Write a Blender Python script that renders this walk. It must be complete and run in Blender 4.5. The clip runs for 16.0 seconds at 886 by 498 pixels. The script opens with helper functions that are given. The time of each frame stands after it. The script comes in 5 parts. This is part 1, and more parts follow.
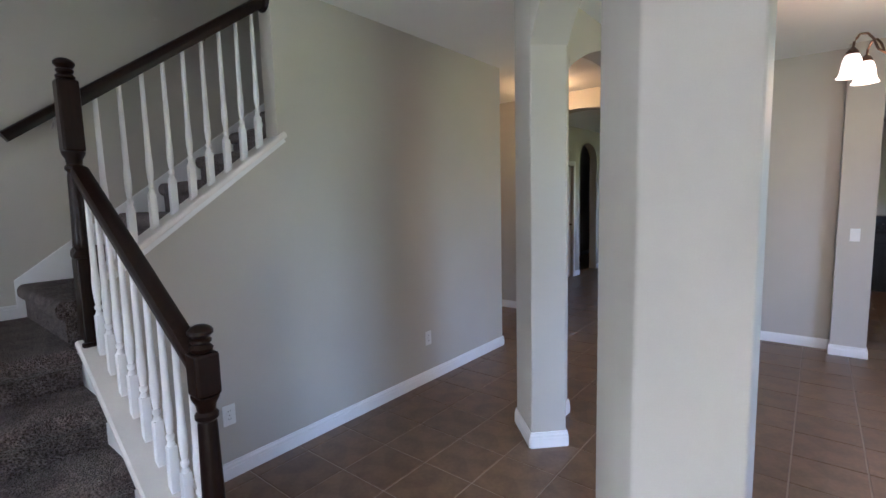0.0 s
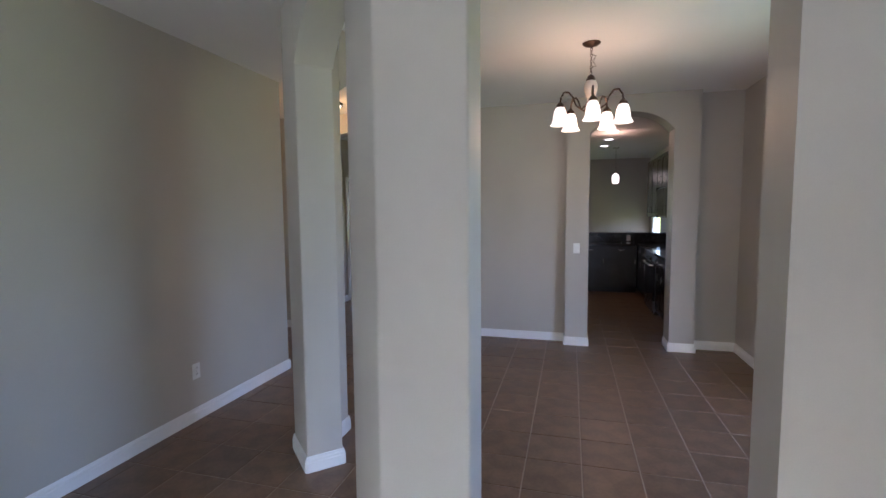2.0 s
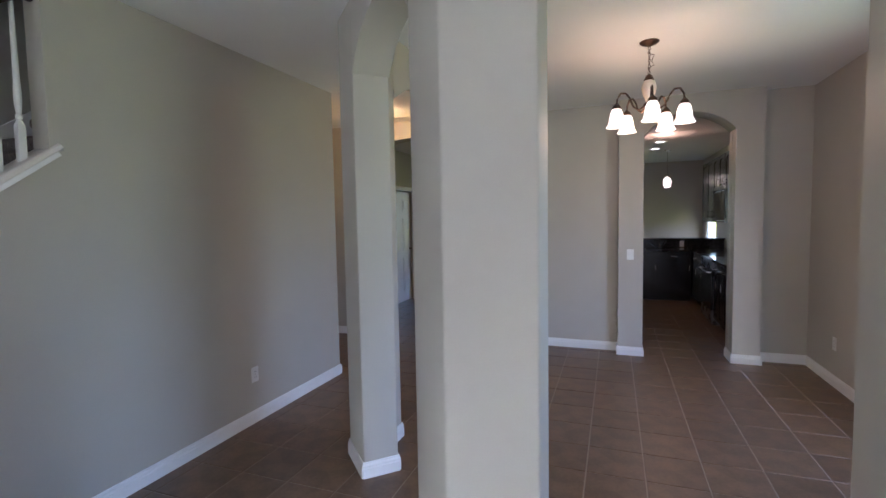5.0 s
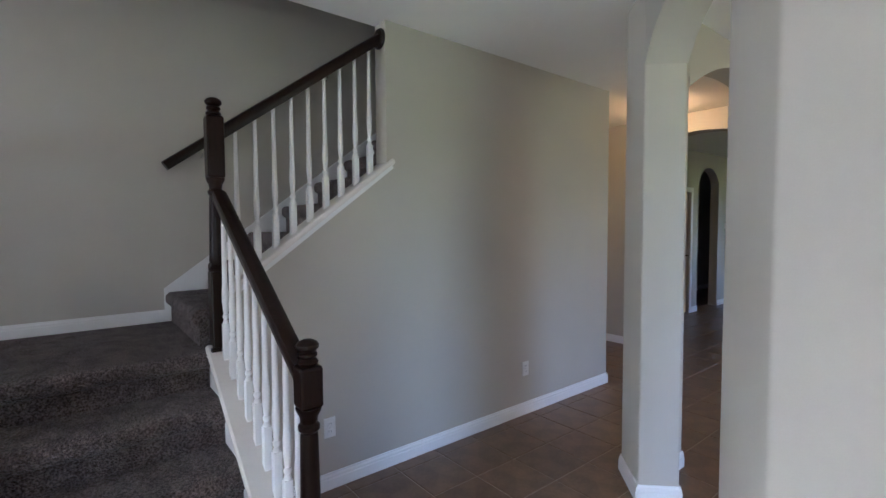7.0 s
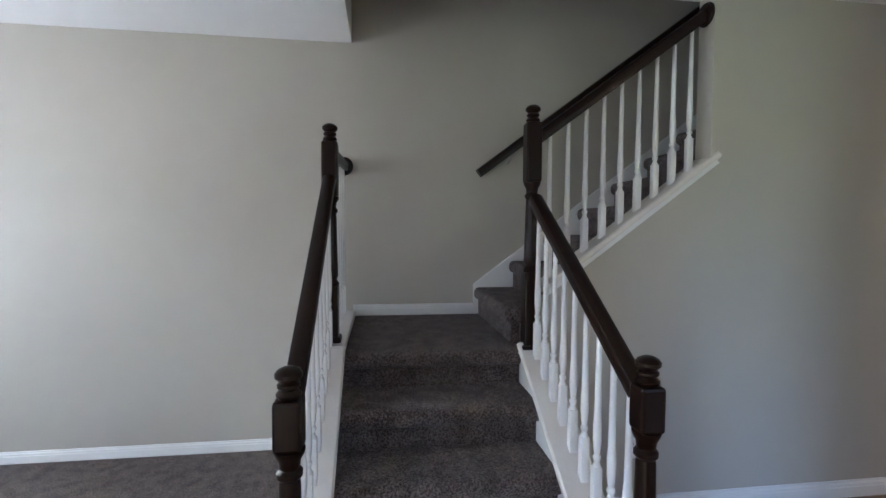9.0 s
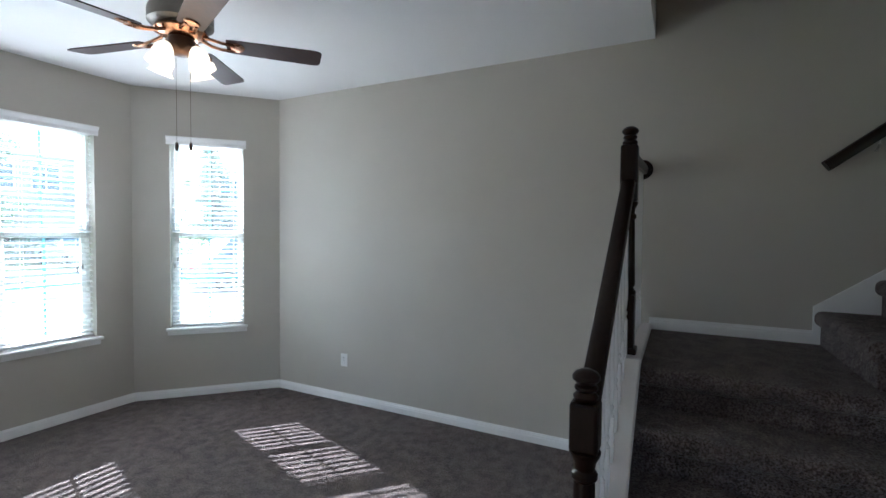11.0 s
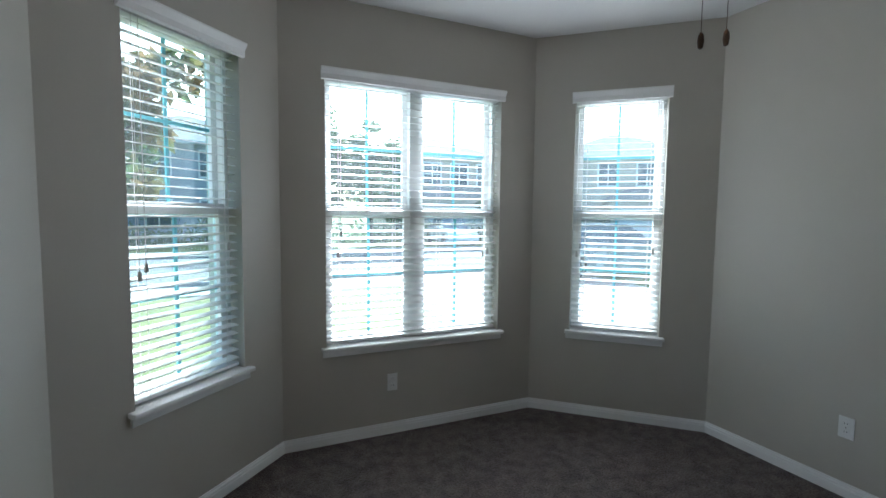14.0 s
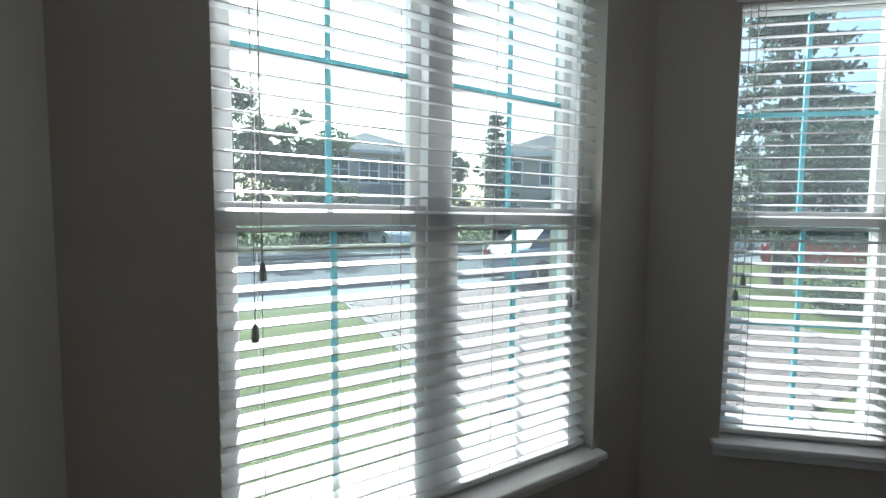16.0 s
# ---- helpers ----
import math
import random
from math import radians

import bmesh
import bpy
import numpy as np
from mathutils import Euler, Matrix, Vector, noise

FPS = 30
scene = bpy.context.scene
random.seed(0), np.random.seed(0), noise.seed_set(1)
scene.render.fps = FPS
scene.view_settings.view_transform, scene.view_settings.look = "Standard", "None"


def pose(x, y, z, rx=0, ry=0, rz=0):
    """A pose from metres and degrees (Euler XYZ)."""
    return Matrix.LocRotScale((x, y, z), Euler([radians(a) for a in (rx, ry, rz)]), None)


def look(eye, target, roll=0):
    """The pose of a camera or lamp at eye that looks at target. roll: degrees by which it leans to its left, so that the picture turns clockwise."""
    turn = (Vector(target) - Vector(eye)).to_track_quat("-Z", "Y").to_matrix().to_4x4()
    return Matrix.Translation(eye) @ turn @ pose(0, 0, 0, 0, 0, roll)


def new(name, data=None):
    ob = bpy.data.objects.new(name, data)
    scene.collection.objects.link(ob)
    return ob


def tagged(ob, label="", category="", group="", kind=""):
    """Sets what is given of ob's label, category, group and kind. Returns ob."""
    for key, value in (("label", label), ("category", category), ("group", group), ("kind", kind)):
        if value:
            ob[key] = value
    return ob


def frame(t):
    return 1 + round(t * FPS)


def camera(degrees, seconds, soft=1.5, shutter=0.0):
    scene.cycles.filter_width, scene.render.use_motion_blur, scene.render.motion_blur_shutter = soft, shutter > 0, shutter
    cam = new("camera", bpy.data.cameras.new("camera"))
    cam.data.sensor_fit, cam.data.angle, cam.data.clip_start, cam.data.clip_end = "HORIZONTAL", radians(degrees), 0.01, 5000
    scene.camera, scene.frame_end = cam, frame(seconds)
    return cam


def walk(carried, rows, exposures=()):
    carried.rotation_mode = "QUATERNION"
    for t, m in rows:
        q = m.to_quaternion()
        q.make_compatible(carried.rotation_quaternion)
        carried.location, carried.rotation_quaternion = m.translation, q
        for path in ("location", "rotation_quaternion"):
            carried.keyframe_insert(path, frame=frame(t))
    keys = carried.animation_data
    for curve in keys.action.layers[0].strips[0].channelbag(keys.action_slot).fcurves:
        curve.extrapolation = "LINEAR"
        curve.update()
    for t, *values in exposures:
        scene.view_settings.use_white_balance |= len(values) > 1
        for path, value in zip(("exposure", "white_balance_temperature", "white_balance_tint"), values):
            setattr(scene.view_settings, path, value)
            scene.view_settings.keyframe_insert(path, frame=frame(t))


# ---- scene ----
cam = camera(87.4, 16.0)
PATH = [
    (0, (0.01, 0.028, 1.506), (-1.241, 1.573, 1.29), -1.4),
    (0.5, (0.063, 0.06, 1.49), (-0.995, 1.746, 1.303), -1.3),
    (1, (0.114, 0.089, 1.507), (-0.729, 1.894, 1.326), -0.9),
    (1.5, (0.169, 0.099, 1.518), (-0.461, 1.99, 1.349), -0.6),
    (2, (0.204, 0.102, 1.522), (-0.324, 2.024, 1.361), -0.5),
    (2.5, (0.228, 0.107, 1.513), (-0.23, 2.047, 1.362), -0.6),
    (3, (0.232, 0.113, 1.517), (-0.176, 2.065, 1.367), -0.6),
    (5.5, (0.06, 0.095, 1.511), (-0.833, 1.881, 1.401), -1.0),
    (6, (0.024, 0.1, 1.499), (-1.121, 1.737, 1.395), -0.9),
    (6.5, (0.019, 0.09, 1.502), (-1.359, 1.536, 1.402), -0.6),
    (7, (-0.013, 0.048, 1.506), (-1.57, 1.299, 1.405), -0.3),
    (7.5, (-0.07, -0.014, 1.504), (-1.786, 1.007, 1.404), -0.2),
    (8, (-0.132, -0.081, 1.507), (-1.961, 0.724, 1.409), 0.0),
    (10.5, (-0.221, -0.167, 1.515), (-2.112, -0.813, 1.441), 0.6),
    (11, (-0.176, -0.176, 1.506), (-1.958, -1.083, 1.435), 0.6),
    (11.5, (-0.198, -0.206, 1.524), (-1.823, -1.368, 1.43), 0.4),
    (12, (-0.262, -0.311, 1.514), (-1.706, -1.69, 1.407), 0.5),
    (12.5, (-0.293, -0.512, 1.526), (-1.557, -2.056, 1.391), 0.5),
    (13, (-0.325, -0.724, 1.482), (-1.394, -2.408, 1.342), 0.6),
    (13.5, (-0.446, -1.089, 1.49), (-1.336, -2.874, 1.335), 0.8),
    (14, (-0.508, -1.522, 1.457), (-1.329, -3.34, 1.311), 0.6),
    (14.5, (-0.549, -1.987, 1.482), (-1.309, -3.831, 1.33), 0.6),
    (15, (-0.655, -2.462, 1.487), (-1.393, -4.316, 1.349), 0.6),
    (15.5, (-0.729, -2.934, 1.442), (-1.528, -4.763, 1.342), 0.3),
    (16, (-0.899, -3.318, 1.478), (-1.973, -4.998, 1.332), 0.6),
]
EXPOSURE = [  # seconds, stops, kelvin, tint
    (0.0, 4.0, 5250, 20), (1.5, 3.7, 5250, 20), (3.0, 3.3, 5250, 21), (5.5, 3.75, 5250, 20), (7.0, 3.9, 5250, 19), (8.0, 4.05, 5250, 18),
    (10.5, 3.1, 5250, 14), (12.0, 2.55, 5150, 12), (13.5, 2.1, 5200, 11), (14.5, 1.5, 5450, 10), (15.2, 1.1, 5600, 11), (16.0, 0.7, 5650, 12)]
walk(cam, [(t, look(eye, target, roll)) for t, eye, target, roll in PATH], EXPOSURE)

# ---------------------------------------------------------------- world and light
world = bpy.data.worlds.new("world")
scene.world = world
world.use_nodes = True
wn, wl = world.node_tree.nodes, world.node_tree.links
SUN_EL, SUN_AZ = radians(32.3), radians(17)
sky = wn.new("ShaderNodeTexSky")
sky.sky_type, sky.sun_disc = "NISHITA", False
sky.sun_elevation, sky.sun_rotation = SUN_EL, radians(180) + SUN_AZ
sky.air_density, sky.dust_density = 1.0, 4.0
wn["Background"].inputs["Strength"].default_value = 0.15
wl.new(sky.outputs[0], wn["Background"].inputs["Color"])

sun = new("sun", bpy.data.lights.new("sun", "SUN"))
sun.data.energy, sun.data.angle, sun.data.color = 5.0, radians(0.5), (1.0, 0.95, 0.87)
travel = Vector((math.sin(SUN_AZ) * math.cos(SUN_EL), math.cos(SUN_AZ) * math.cos(SUN_EL), -math.sin(SUN_EL)))
sun.matrix_world = travel.to_track_quat("-Z", "Y").to_matrix().to_4x4()


def area_lamp(name, m, w, h, power, color):
    lamp = new(name, bpy.data.lights.new(name, "AREA"))
    lamp.data.shape, lamp.data.size, lamp.data.size_y = "RECTANGLE", w, h
    lamp.data.energy, lamp.data.color = power, color
    lamp.matrix_world = m
    return lamp


def bulb(name, place, power, color, radius=0.03):
    lamp = new(name, bpy.data.lights.new(name, "POINT"))
    lamp.data.energy, lamp.data.color, lamp.data.shadow_soft_size = power, color, radius
    lamp.location = place
    return lamp


WARM = (1.0, 0.55, 0.28)
# the dining room's window, in the wall that faces away from the path
area_lamp("dining_window_daylight", look((1.88, 3.0, 1.45), (0.0, 2.9, 1.35)), 1.5, 1.5, 0.7, (0.44, 0.72, 1.0))
# the open front door, behind the start of the walk
area_lamp("front_door_daylight", look((0.80, -1.33, 1.1), (0.8, 1.6, 1.2)), 0.85, 1.9, 1.0, (1.0, 0.96, 0.92))
# skylight in the openings of the three bay windows
area_lamp("bay_window_east_daylight", look((-0.332, -3.982, 1.47), (-1.4, -2.9, 1.42)), 0.58, 1.55, 0.3, (1.0, 0.98, 0.93))
area_lamp("bay_window_front_daylight", look((-1.629, -4.402, 1.47), (-1.629, -2.0, 2.2)), 1.18, 1.55, 2.1, (1.0, 0.975, 0.925))
area_lamp("bay_window_west_daylight", look((-2.965, -3.998, 1.47), (-1.9, -2.85, 1.8)), 0.58, 1.55, 0.95, (1.0, 0.975, 0.925))
# the kitchen's window over the counter
area_lamp("kitchen_window_daylight", look((1.99, 11.1, 1.2), (0, 11.1, 1.1)), 1.0, 0.45, 0.02, (0.75, 0.87, 1.0))
bulb("kitchen_bulbs", (0.83, 8.0, 2.6), 0.8, (1.0, 0.56, 0.34), 0.2)
# unseen opening added in the family room's far wall, to light the rooms beyond
area_lamp("family_room_fill_lamp", look((-1.0, 11.95, 1.45), (-1.4, 9.0, 1.2)), 1.5, 1.5, 0.12, (1.0, 0.95, 0.95))
bulb("hall_light_bulb", (-2.42, 4.89, 2.6), 1.0, (1.0, 0.56, 0.20), 0.05)

# ---------------------------------------------------------------- materials
def material(name):
    m = bpy.data.materials.new(name)
    m.use_nodes = True
    n, l = m.node_tree.nodes, m.node_tree.links
    return m, n, l, n["Principled BSDF"]


def noisy(name, base, other, scale=6.0, fine=120.0, rough=0.6, bump=0.1, metal=0.0, rough_var=0.1, object_random=0.0, bump_dist=0.002, coat=0.0):
    """A paint, stone or wood whose colour drifts between two tones at a coarse and a fine scale, with fine relief."""
    m, n, l, p = material(name)
    tc = n.new("ShaderNodeTexCoord")
    a, b = n.new("ShaderNodeTexNoise"), n.new("ShaderNodeTexNoise")
    a.inputs["Scale"].default_value, b.inputs["Scale"].default_value = scale, fine
    a.inputs["Detail"].default_value, b.inputs["Detail"].default_value = 4, 3
    l.new(tc.outputs["Object"], a.inputs["Vector"]), l.new(tc.outputs["Object"], b.inputs["Vector"])
    add = n.new("ShaderNodeMath")
    add.operation = "MULTIPLY_ADD"
    add.inputs[1].default_value = 0.35
    l.new(b.outputs["Fac"], add.inputs[0]), l.new(a.outputs["Fac"], add.inputs[2])
    ramp = n.new("ShaderNodeMapRange")
    ramp.inputs["From Min"].default_value, ramp.inputs["From Max"].default_value = 0.45, 0.95
    l.new(add.outputs[0], ramp.inputs["Value"])
    mix = n.new("ShaderNodeMix")
    mix.data_type = "RGBA"
    mix.inputs["A"].default_value, mix.inputs["B"].default_value = (*base, 1), (*other, 1)
    l.new(ramp.outputs["Result"], mix.inputs["Factor"])
    out = mix.outputs["Result"]
    if object_random:
        info, hsv, mr = n.new("ShaderNodeObjectInfo"), n.new("ShaderNodeHueSaturation"), n.new("ShaderNodeMapRange")
        mr.inputs["To Min"].default_value, mr.inputs["To Max"].default_value = 1 - object_random, 1 + object_random
        l.new(info.outputs["Random"], mr.inputs["Value"]), l.new(mr.outputs["Result"], hsv.inputs["Value"])
        l.new(out, hsv.inputs["Color"])
        out = hsv.outputs["Color"]
    l.new(out, p.inputs["Base Color"])
    rr = n.new("ShaderNodeMapRange")
    rr.inputs["To Min"].default_value, rr.inputs["To Max"].default_value = max(0.02, rough - rough_var), min(1, rough + rough_var)
    l.new(a.outputs["Fac"], rr.inputs["Value"]), l.new(rr.outputs["Result"], p.inputs["Roughness"])
    p.inputs["Metallic"].default_value = metal
    p.inputs["Coat Weight"].default_value = coat
    if bump:
        bp = n.new("ShaderNodeBump")
        bp.inputs["Strength"].default_value, bp.inputs["Distance"].default_value = bump, bump_dist
        l.new(b.outputs["Fac"], bp.inputs["Height"]), l.new(bp.outputs["Normal"], p.inputs["Normal"])
    return m


def glowing(name, color, strength, base=(0.9, 0.88, 0.84)):
    m, n, l, p = material(name)
    p.inputs["Base Color"].default_value = (*base, 1)
    p.inputs["Roughness"].default_value = 0.35
    p.inputs["Emission Color"].default_value = (*color, 1)
    p.inputs["Emission Strength"].default_value = strength
    return m


def wood_material(name, dark, light, stretch=(1, 1, 12), scale=10, rough=0.3, coat=0.3, gloss=0.5):
    m, n, l, p = material(name)
    tc, mp = n.new("ShaderNodeTexCoord"), n.new("ShaderNodeMapping")
    mp.inputs["Scale"].default_value = [s for s in stretch]
    l.new(tc.outputs["Object"], mp.inputs["Vector"])
    g = n.new("ShaderNodeTexNoise")
    g.inputs["Scale"].default_value, g.inputs["Detail"].default_value, g.inputs["Distortion"].default_value = scale, 6, 1.2
    l.new(mp.outputs["Vector"], g.inputs["Vector"])
    mix = n.new("ShaderNodeMix")
    mix.data_type = "RGBA"
    mix.inputs["A"].default_value, mix.inputs["B"].default_value = (*dark, 1), (*light, 1)
    l.new(g.outputs["Fac"], mix.inputs["Factor"]), l.new(mix.outputs["Result"], p.inputs["Base Color"])
    p.inputs["Roughness"].default_value, p.inputs["Coat Weight"].default_value = rough, coat
    p.inputs["Specular IOR Level"].default_value = gloss
    bp = n.new("ShaderNodeBump")
    bp.inputs["Strength"].default_value, bp.inputs["Distance"].default_value = 0.15, 0.001
    l.new(g.outputs["Fac"], bp.inputs["Height"]), l.new(bp.outputs["Normal"], p.inputs["Normal"])
    return m


def carpet_material(name):
    """Short cut pile: tufts, brushed patches and a mottled taupe."""
    m, n, l, p = material(name)
    tc = n.new("ShaderNodeTexCoord")
    patch, tuft, fibre = n.new("ShaderNodeTexNoise"), n.new("ShaderNodeTexVoronoi"), n.new("ShaderNodeTexNoise")
    patch.inputs["Scale"].default_value, patch.inputs["Detail"].default_value, patch.inputs["Distortion"].default_value = 13.0, 7, 0.3
    tuft.inputs["Scale"].default_value = 150
    fibre.inputs["Scale"].default_value, fibre.inputs["Detail"].default_value = 115, 4
    for t in (patch, tuft, fibre):
        l.new(tc.outputs["Object"], t.inputs["Vector"])
    m1, m2 = n.new("ShaderNodeMix"), n.new("ShaderNodeMix")
    m1.data_type = m2.data_type = "RGBA"
    m1.inputs["A"].default_value, m1.inputs["B"].default_value = (0.052, 0.038, 0.033, 1), (0.192, 0.152, 0.137, 1)
    r = n.new("ShaderNodeMapRange")
    r.inputs["From Min"].default_value, r.inputs["From Max"].default_value = 0.38, 0.62
    l.new(fibre.outputs["Fac"], r.inputs["Value"]), l.new(r.outputs["Result"], m1.inputs["Factor"])
    m2.blend_type = "MULTIPLY"
    m2.inputs["Factor"].default_value = 0.75
    r2 = n.new("ShaderNodeMapRange")
    r2.inputs["From Min"].default_value, r2.inputs["From Max"].default_value = 0.36, 0.62
    r2.inputs["To Min"].default_value, r2.inputs["To Max"].default_value = 0.60, 1.38
    l.new(patch.outputs["Fac"], r2.inputs["Value"])
    l.new(m1.outputs["Result"], m2.inputs["A"]), l.new(r2.outputs["Result"], m2.inputs["B"])
    l.new(m2.outputs["Result"], p.inputs["Base Color"])
    p.inputs["Roughness"].default_value, p.inputs["Specular IOR Level"].default_value = 0.95, 0.1
    p.inputs["Sheen Weight"].default_value = 0.15
    add = n.new("ShaderNodeMath")
    l.new(tuft.outputs["Distance"], add.inputs[0]), l.new(fibre.outputs["Fac"], add.inputs[1])
    bp = n.new("ShaderNodeBump")
    bp.inputs["Strength"].default_value, bp.inputs["Distance"].default_value = 1.0, 0.010
    l.new(add.outputs[0], bp.inputs["Height"]), l.new(bp.outputs["Normal"], p.inputs["Normal"])
    return m


def glass_material(name, tint=(0.95, 1.0, 0.99)):
    """Thin window glass: it lets light straight through and mirrors a little, with window glare put in as a pale veil.
    """
    m = bpy.data.materials.new(name)
    m.use_nodes = True
    n, l = m.node_tree.nodes, m.node_tree.links
    n.remove(n["Principled BSDF"])
    t, g, f, mx = n.new("ShaderNodeBsdfTransparent"), n.new("ShaderNodeBsdfGlossy"), n.new("ShaderNodeLayerWeight"), n.new("ShaderNodeMixShader")
    pw, sc = n.new("ShaderNodeMath"), n.new("ShaderNodeMath")
    pw.operation, sc.operation = "POWER", "MULTIPLY_ADD"
    pw.inputs[1].default_value, sc.inputs[1].default_value, sc.inputs[2].default_value = 5.0, 0.5, 0.03
    t.inputs["Color"].default_value = (*tint, 1)
    g.inputs["Roughness"].default_value = 0.02
    l.new(f.outputs["Facing"], pw.inputs[0]), l.new(pw.outputs[0], sc.inputs[0])
    l.new(sc.outputs[0], mx.inputs[0]), l.new(t.outputs[0], mx.inputs[1]), l.new(g.outputs[0], mx.inputs[2])
    # a small bluish-white translucent share paints the glare haze into the pane
    veil, veil_mix = n.new("ShaderNodeBsdfTranslucent"), n.new("ShaderNodeMixShader")
    veil.inputs["Color"].default_value, veil_mix.inputs[0].default_value = (0.9, 0.97, 1.0, 1), 0.022
    l.new(mx.outputs[0], veil_mix.inputs[1]), l.new(veil.outputs[0], veil_mix.inputs[2])
    l.new(veil_mix.outputs[0], n["Material Output"].inputs["Surface"])
    return m


def leafy(name, a, b, scale=1.2):
    """Leaves that let some light through."""
    m, n, l, p = material(name)
    tc, no, ramp, mix = n.new("ShaderNodeTexCoord"), n.new("ShaderNodeTexNoise"), n.new("ShaderNodeMapRange"), n.new("ShaderNodeMix")
    no.inputs["Scale"].default_value, no.inputs["Detail"].default_value = scale, 4
    ramp.inputs["From Min"].default_value, ramp.inputs["From Max"].default_value = 0.35, 0.65
    mix.data_type = "RGBA"
    mix.inputs["A"].default_value, mix.inputs["B"].default_value = (*a, 1), (*b, 1)
    l.new(tc.outputs["Object"], no.inputs["Vector"]), l.new(no.outputs["Fac"], ramp.inputs["Value"])
    l.new(ramp.outputs["Result"], mix.inputs["Factor"]), l.new(mix.outputs["Result"], p.inputs["Base Color"])
    p.inputs["Roughness"].default_value = 0.45
    tr, ms = n.new("ShaderNodeBsdfTranslucent"), n.new("ShaderNodeMixShader")
    ms.inputs[0].default_value = 0.55
    l.new(mix.outputs["Result"], tr.inputs["Color"])
    l.new(p.outputs[0], ms.inputs[1]), l.new(tr.outputs[0], ms.inputs[2]), l.new(ms.outputs[0], n["Material Output"].inputs["Surface"])
    return m


PAINT = noisy("greige_wall_paint", (0.468, 0.441, 0.386), (0.514, 0.485, 0.428), 1.4, 190, 0.5, 0.12, bump_dist=0.0015)
CEIL = noisy("white_ceiling_paint", (0.82, 0.815, 0.80), (0.87, 0.865, 0.85), 1.0, 90, 0.8, 0.35, bump_dist=0.003)
TRIM = noisy("white_trim_paint", (0.80, 0.80, 0.79), (0.86, 0.86, 0.85), 3, 140, 0.32, 0.04)
CAPW = noisy("cream_white_cap_paint", (0.70, 0.66, 0.62), (0.78, 0.75, 0.71), 5, 140, 0.35, 0.05)
WOOD = wood_material("dark_stained_wood", (0.004, 0.0017, 0.0009), (0.020, 0.008, 0.004), (18, 18, 2), 4, 0.30, 0.0, 0.25)
TILE = noisy("brown_ceramic_tile", (0.095, 0.054, 0.028), (0.215, 0.135, 0.078), 7.0, 45, 0.33, 0.08, object_random=0.10, rough_var=0.12)
GROUT = noisy("grey_beige_grout", (0.30, 0.25, 0.20), (0.37, 0.31, 0.25), 8, 160, 0.9, 0.2)
CARPET = carpet_material("taupe_carpet")
PLATE = noisy("white_plastic", (0.76, 0.76, 0.74), (0.80, 0.80, 0.78), 20, 200, 0.3, 0.0)
SLOT = noisy("dark_slot", (0.03, 0.03, 0.03), (0.05, 0.05, 0.05), 20, 200, 0.5, 0.0)
BLIND = noisy("white_faux_wood_blind", (0.86, 0.855, 0.84), (0.91, 0.905, 0.89), 6, 150, 0.38, 0.03)
VINYL = noisy("white_vinyl_frame", (0.82, 0.83, 0.82), (0.87, 0.88, 0.87), 8, 150, 0.35, 0.02)
CORD = noisy("white_cord", (0.7, 0.69, 0.66), (0.8, 0.79, 0.76), 30, 300, 0.8, 0.0)
TASSEL = noisy("grey_tassel", (0.45, 0.44, 0.41), (0.55, 0.54, 0.51), 30, 300, 0.5, 0.0)
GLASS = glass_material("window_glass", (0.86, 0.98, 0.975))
# the teal cast of sky and glass is put into the grilles' colour
MUNTIN = noisy("teal_backlit_grille", (0.16, 0.46, 0.52), (0.22, 0.54, 0.60), 8, 150, 0.4, 0.0)
BRONZE = noisy("dark_bronze", (0.055, 0.036, 0.026), (0.11, 0.068, 0.045), 14, 200, 0.38, 0.05, metal=0.85)
PEWTER = noisy("pewter", (0.20, 0.19, 0.165), (0.27, 0.26, 0.23), 14, 200, 0.45, 0.03, metal=0.6)
COPPER = noisy("antique_copper", (0.42, 0.22, 0.13), (0.55, 0.32, 0.2), 14, 200, 0.25, 0.03, metal=1.0)
BLADE = wood_material("walnut_fan_blade", (0.022, 0.008, 0.006), (0.060, 0.024, 0.016), (3, 20, 20), 3, 0.45, 0.0, 0.35)
SHADE = glowing("lit_frosted_glass", (1.0, 0.74, 0.50), 0.15)
SHADE_FAN = glowing("lit_frosted_tulip_glass", (1.0, 0.78, 0.48), 0.22)
PENDANT = glowing("lit_pendant_glass", (1.0, 0.74, 0.58), 0.2)
CANLIGHT = glowing("lit_recessed_lens", (1.0, 0.88, 0.74), 0.6)
HALLGLOW = glowing("lit_flush_glass", (1.0, 0.70, 0.36), 0.4)
OPAL = noisy("opal_glass_vase", (0.72, 0.62, 0.54), (0.80, 0.70, 0.62), 6, 60, 0.25, 0.0)
CABINET = wood_material("espresso_cabinet", (0.006, 0.005, 0.005), (0.016, 0.011, 0.010), (10, 10, 2), 4, 0.24, 0.05)
GRANITE = noisy("black_granite", (0.008, 0.008, 0.009), (0.035, 0.033, 0.032), 30, 260, 0.12, 0.0)
STEEL = noisy("stainless_steel", (0.32, 0.32, 0.33), (0.42, 0.42, 0.43), 6, 200, 0.28, 0.02, metal=1.0)
BLACKGLASS = noisy("black_oven_glass", (0.008, 0.008, 0.009), (0.012, 0.012, 0.013), 6, 100, 0.06, 0.0)
CHROME = noisy("brushed_nickel", (0.6, 0.58, 0.54), (0.7, 0.68, 0.64), 6, 200, 0.25, 0.0, metal=1.0)
GRASS = noisy("sunlit_lawn", (0.085, 0.098, 0.006), (0.155, 0.165, 0.014), 1.3, 40, 0.9, 0.8, bump_dist=0.03)
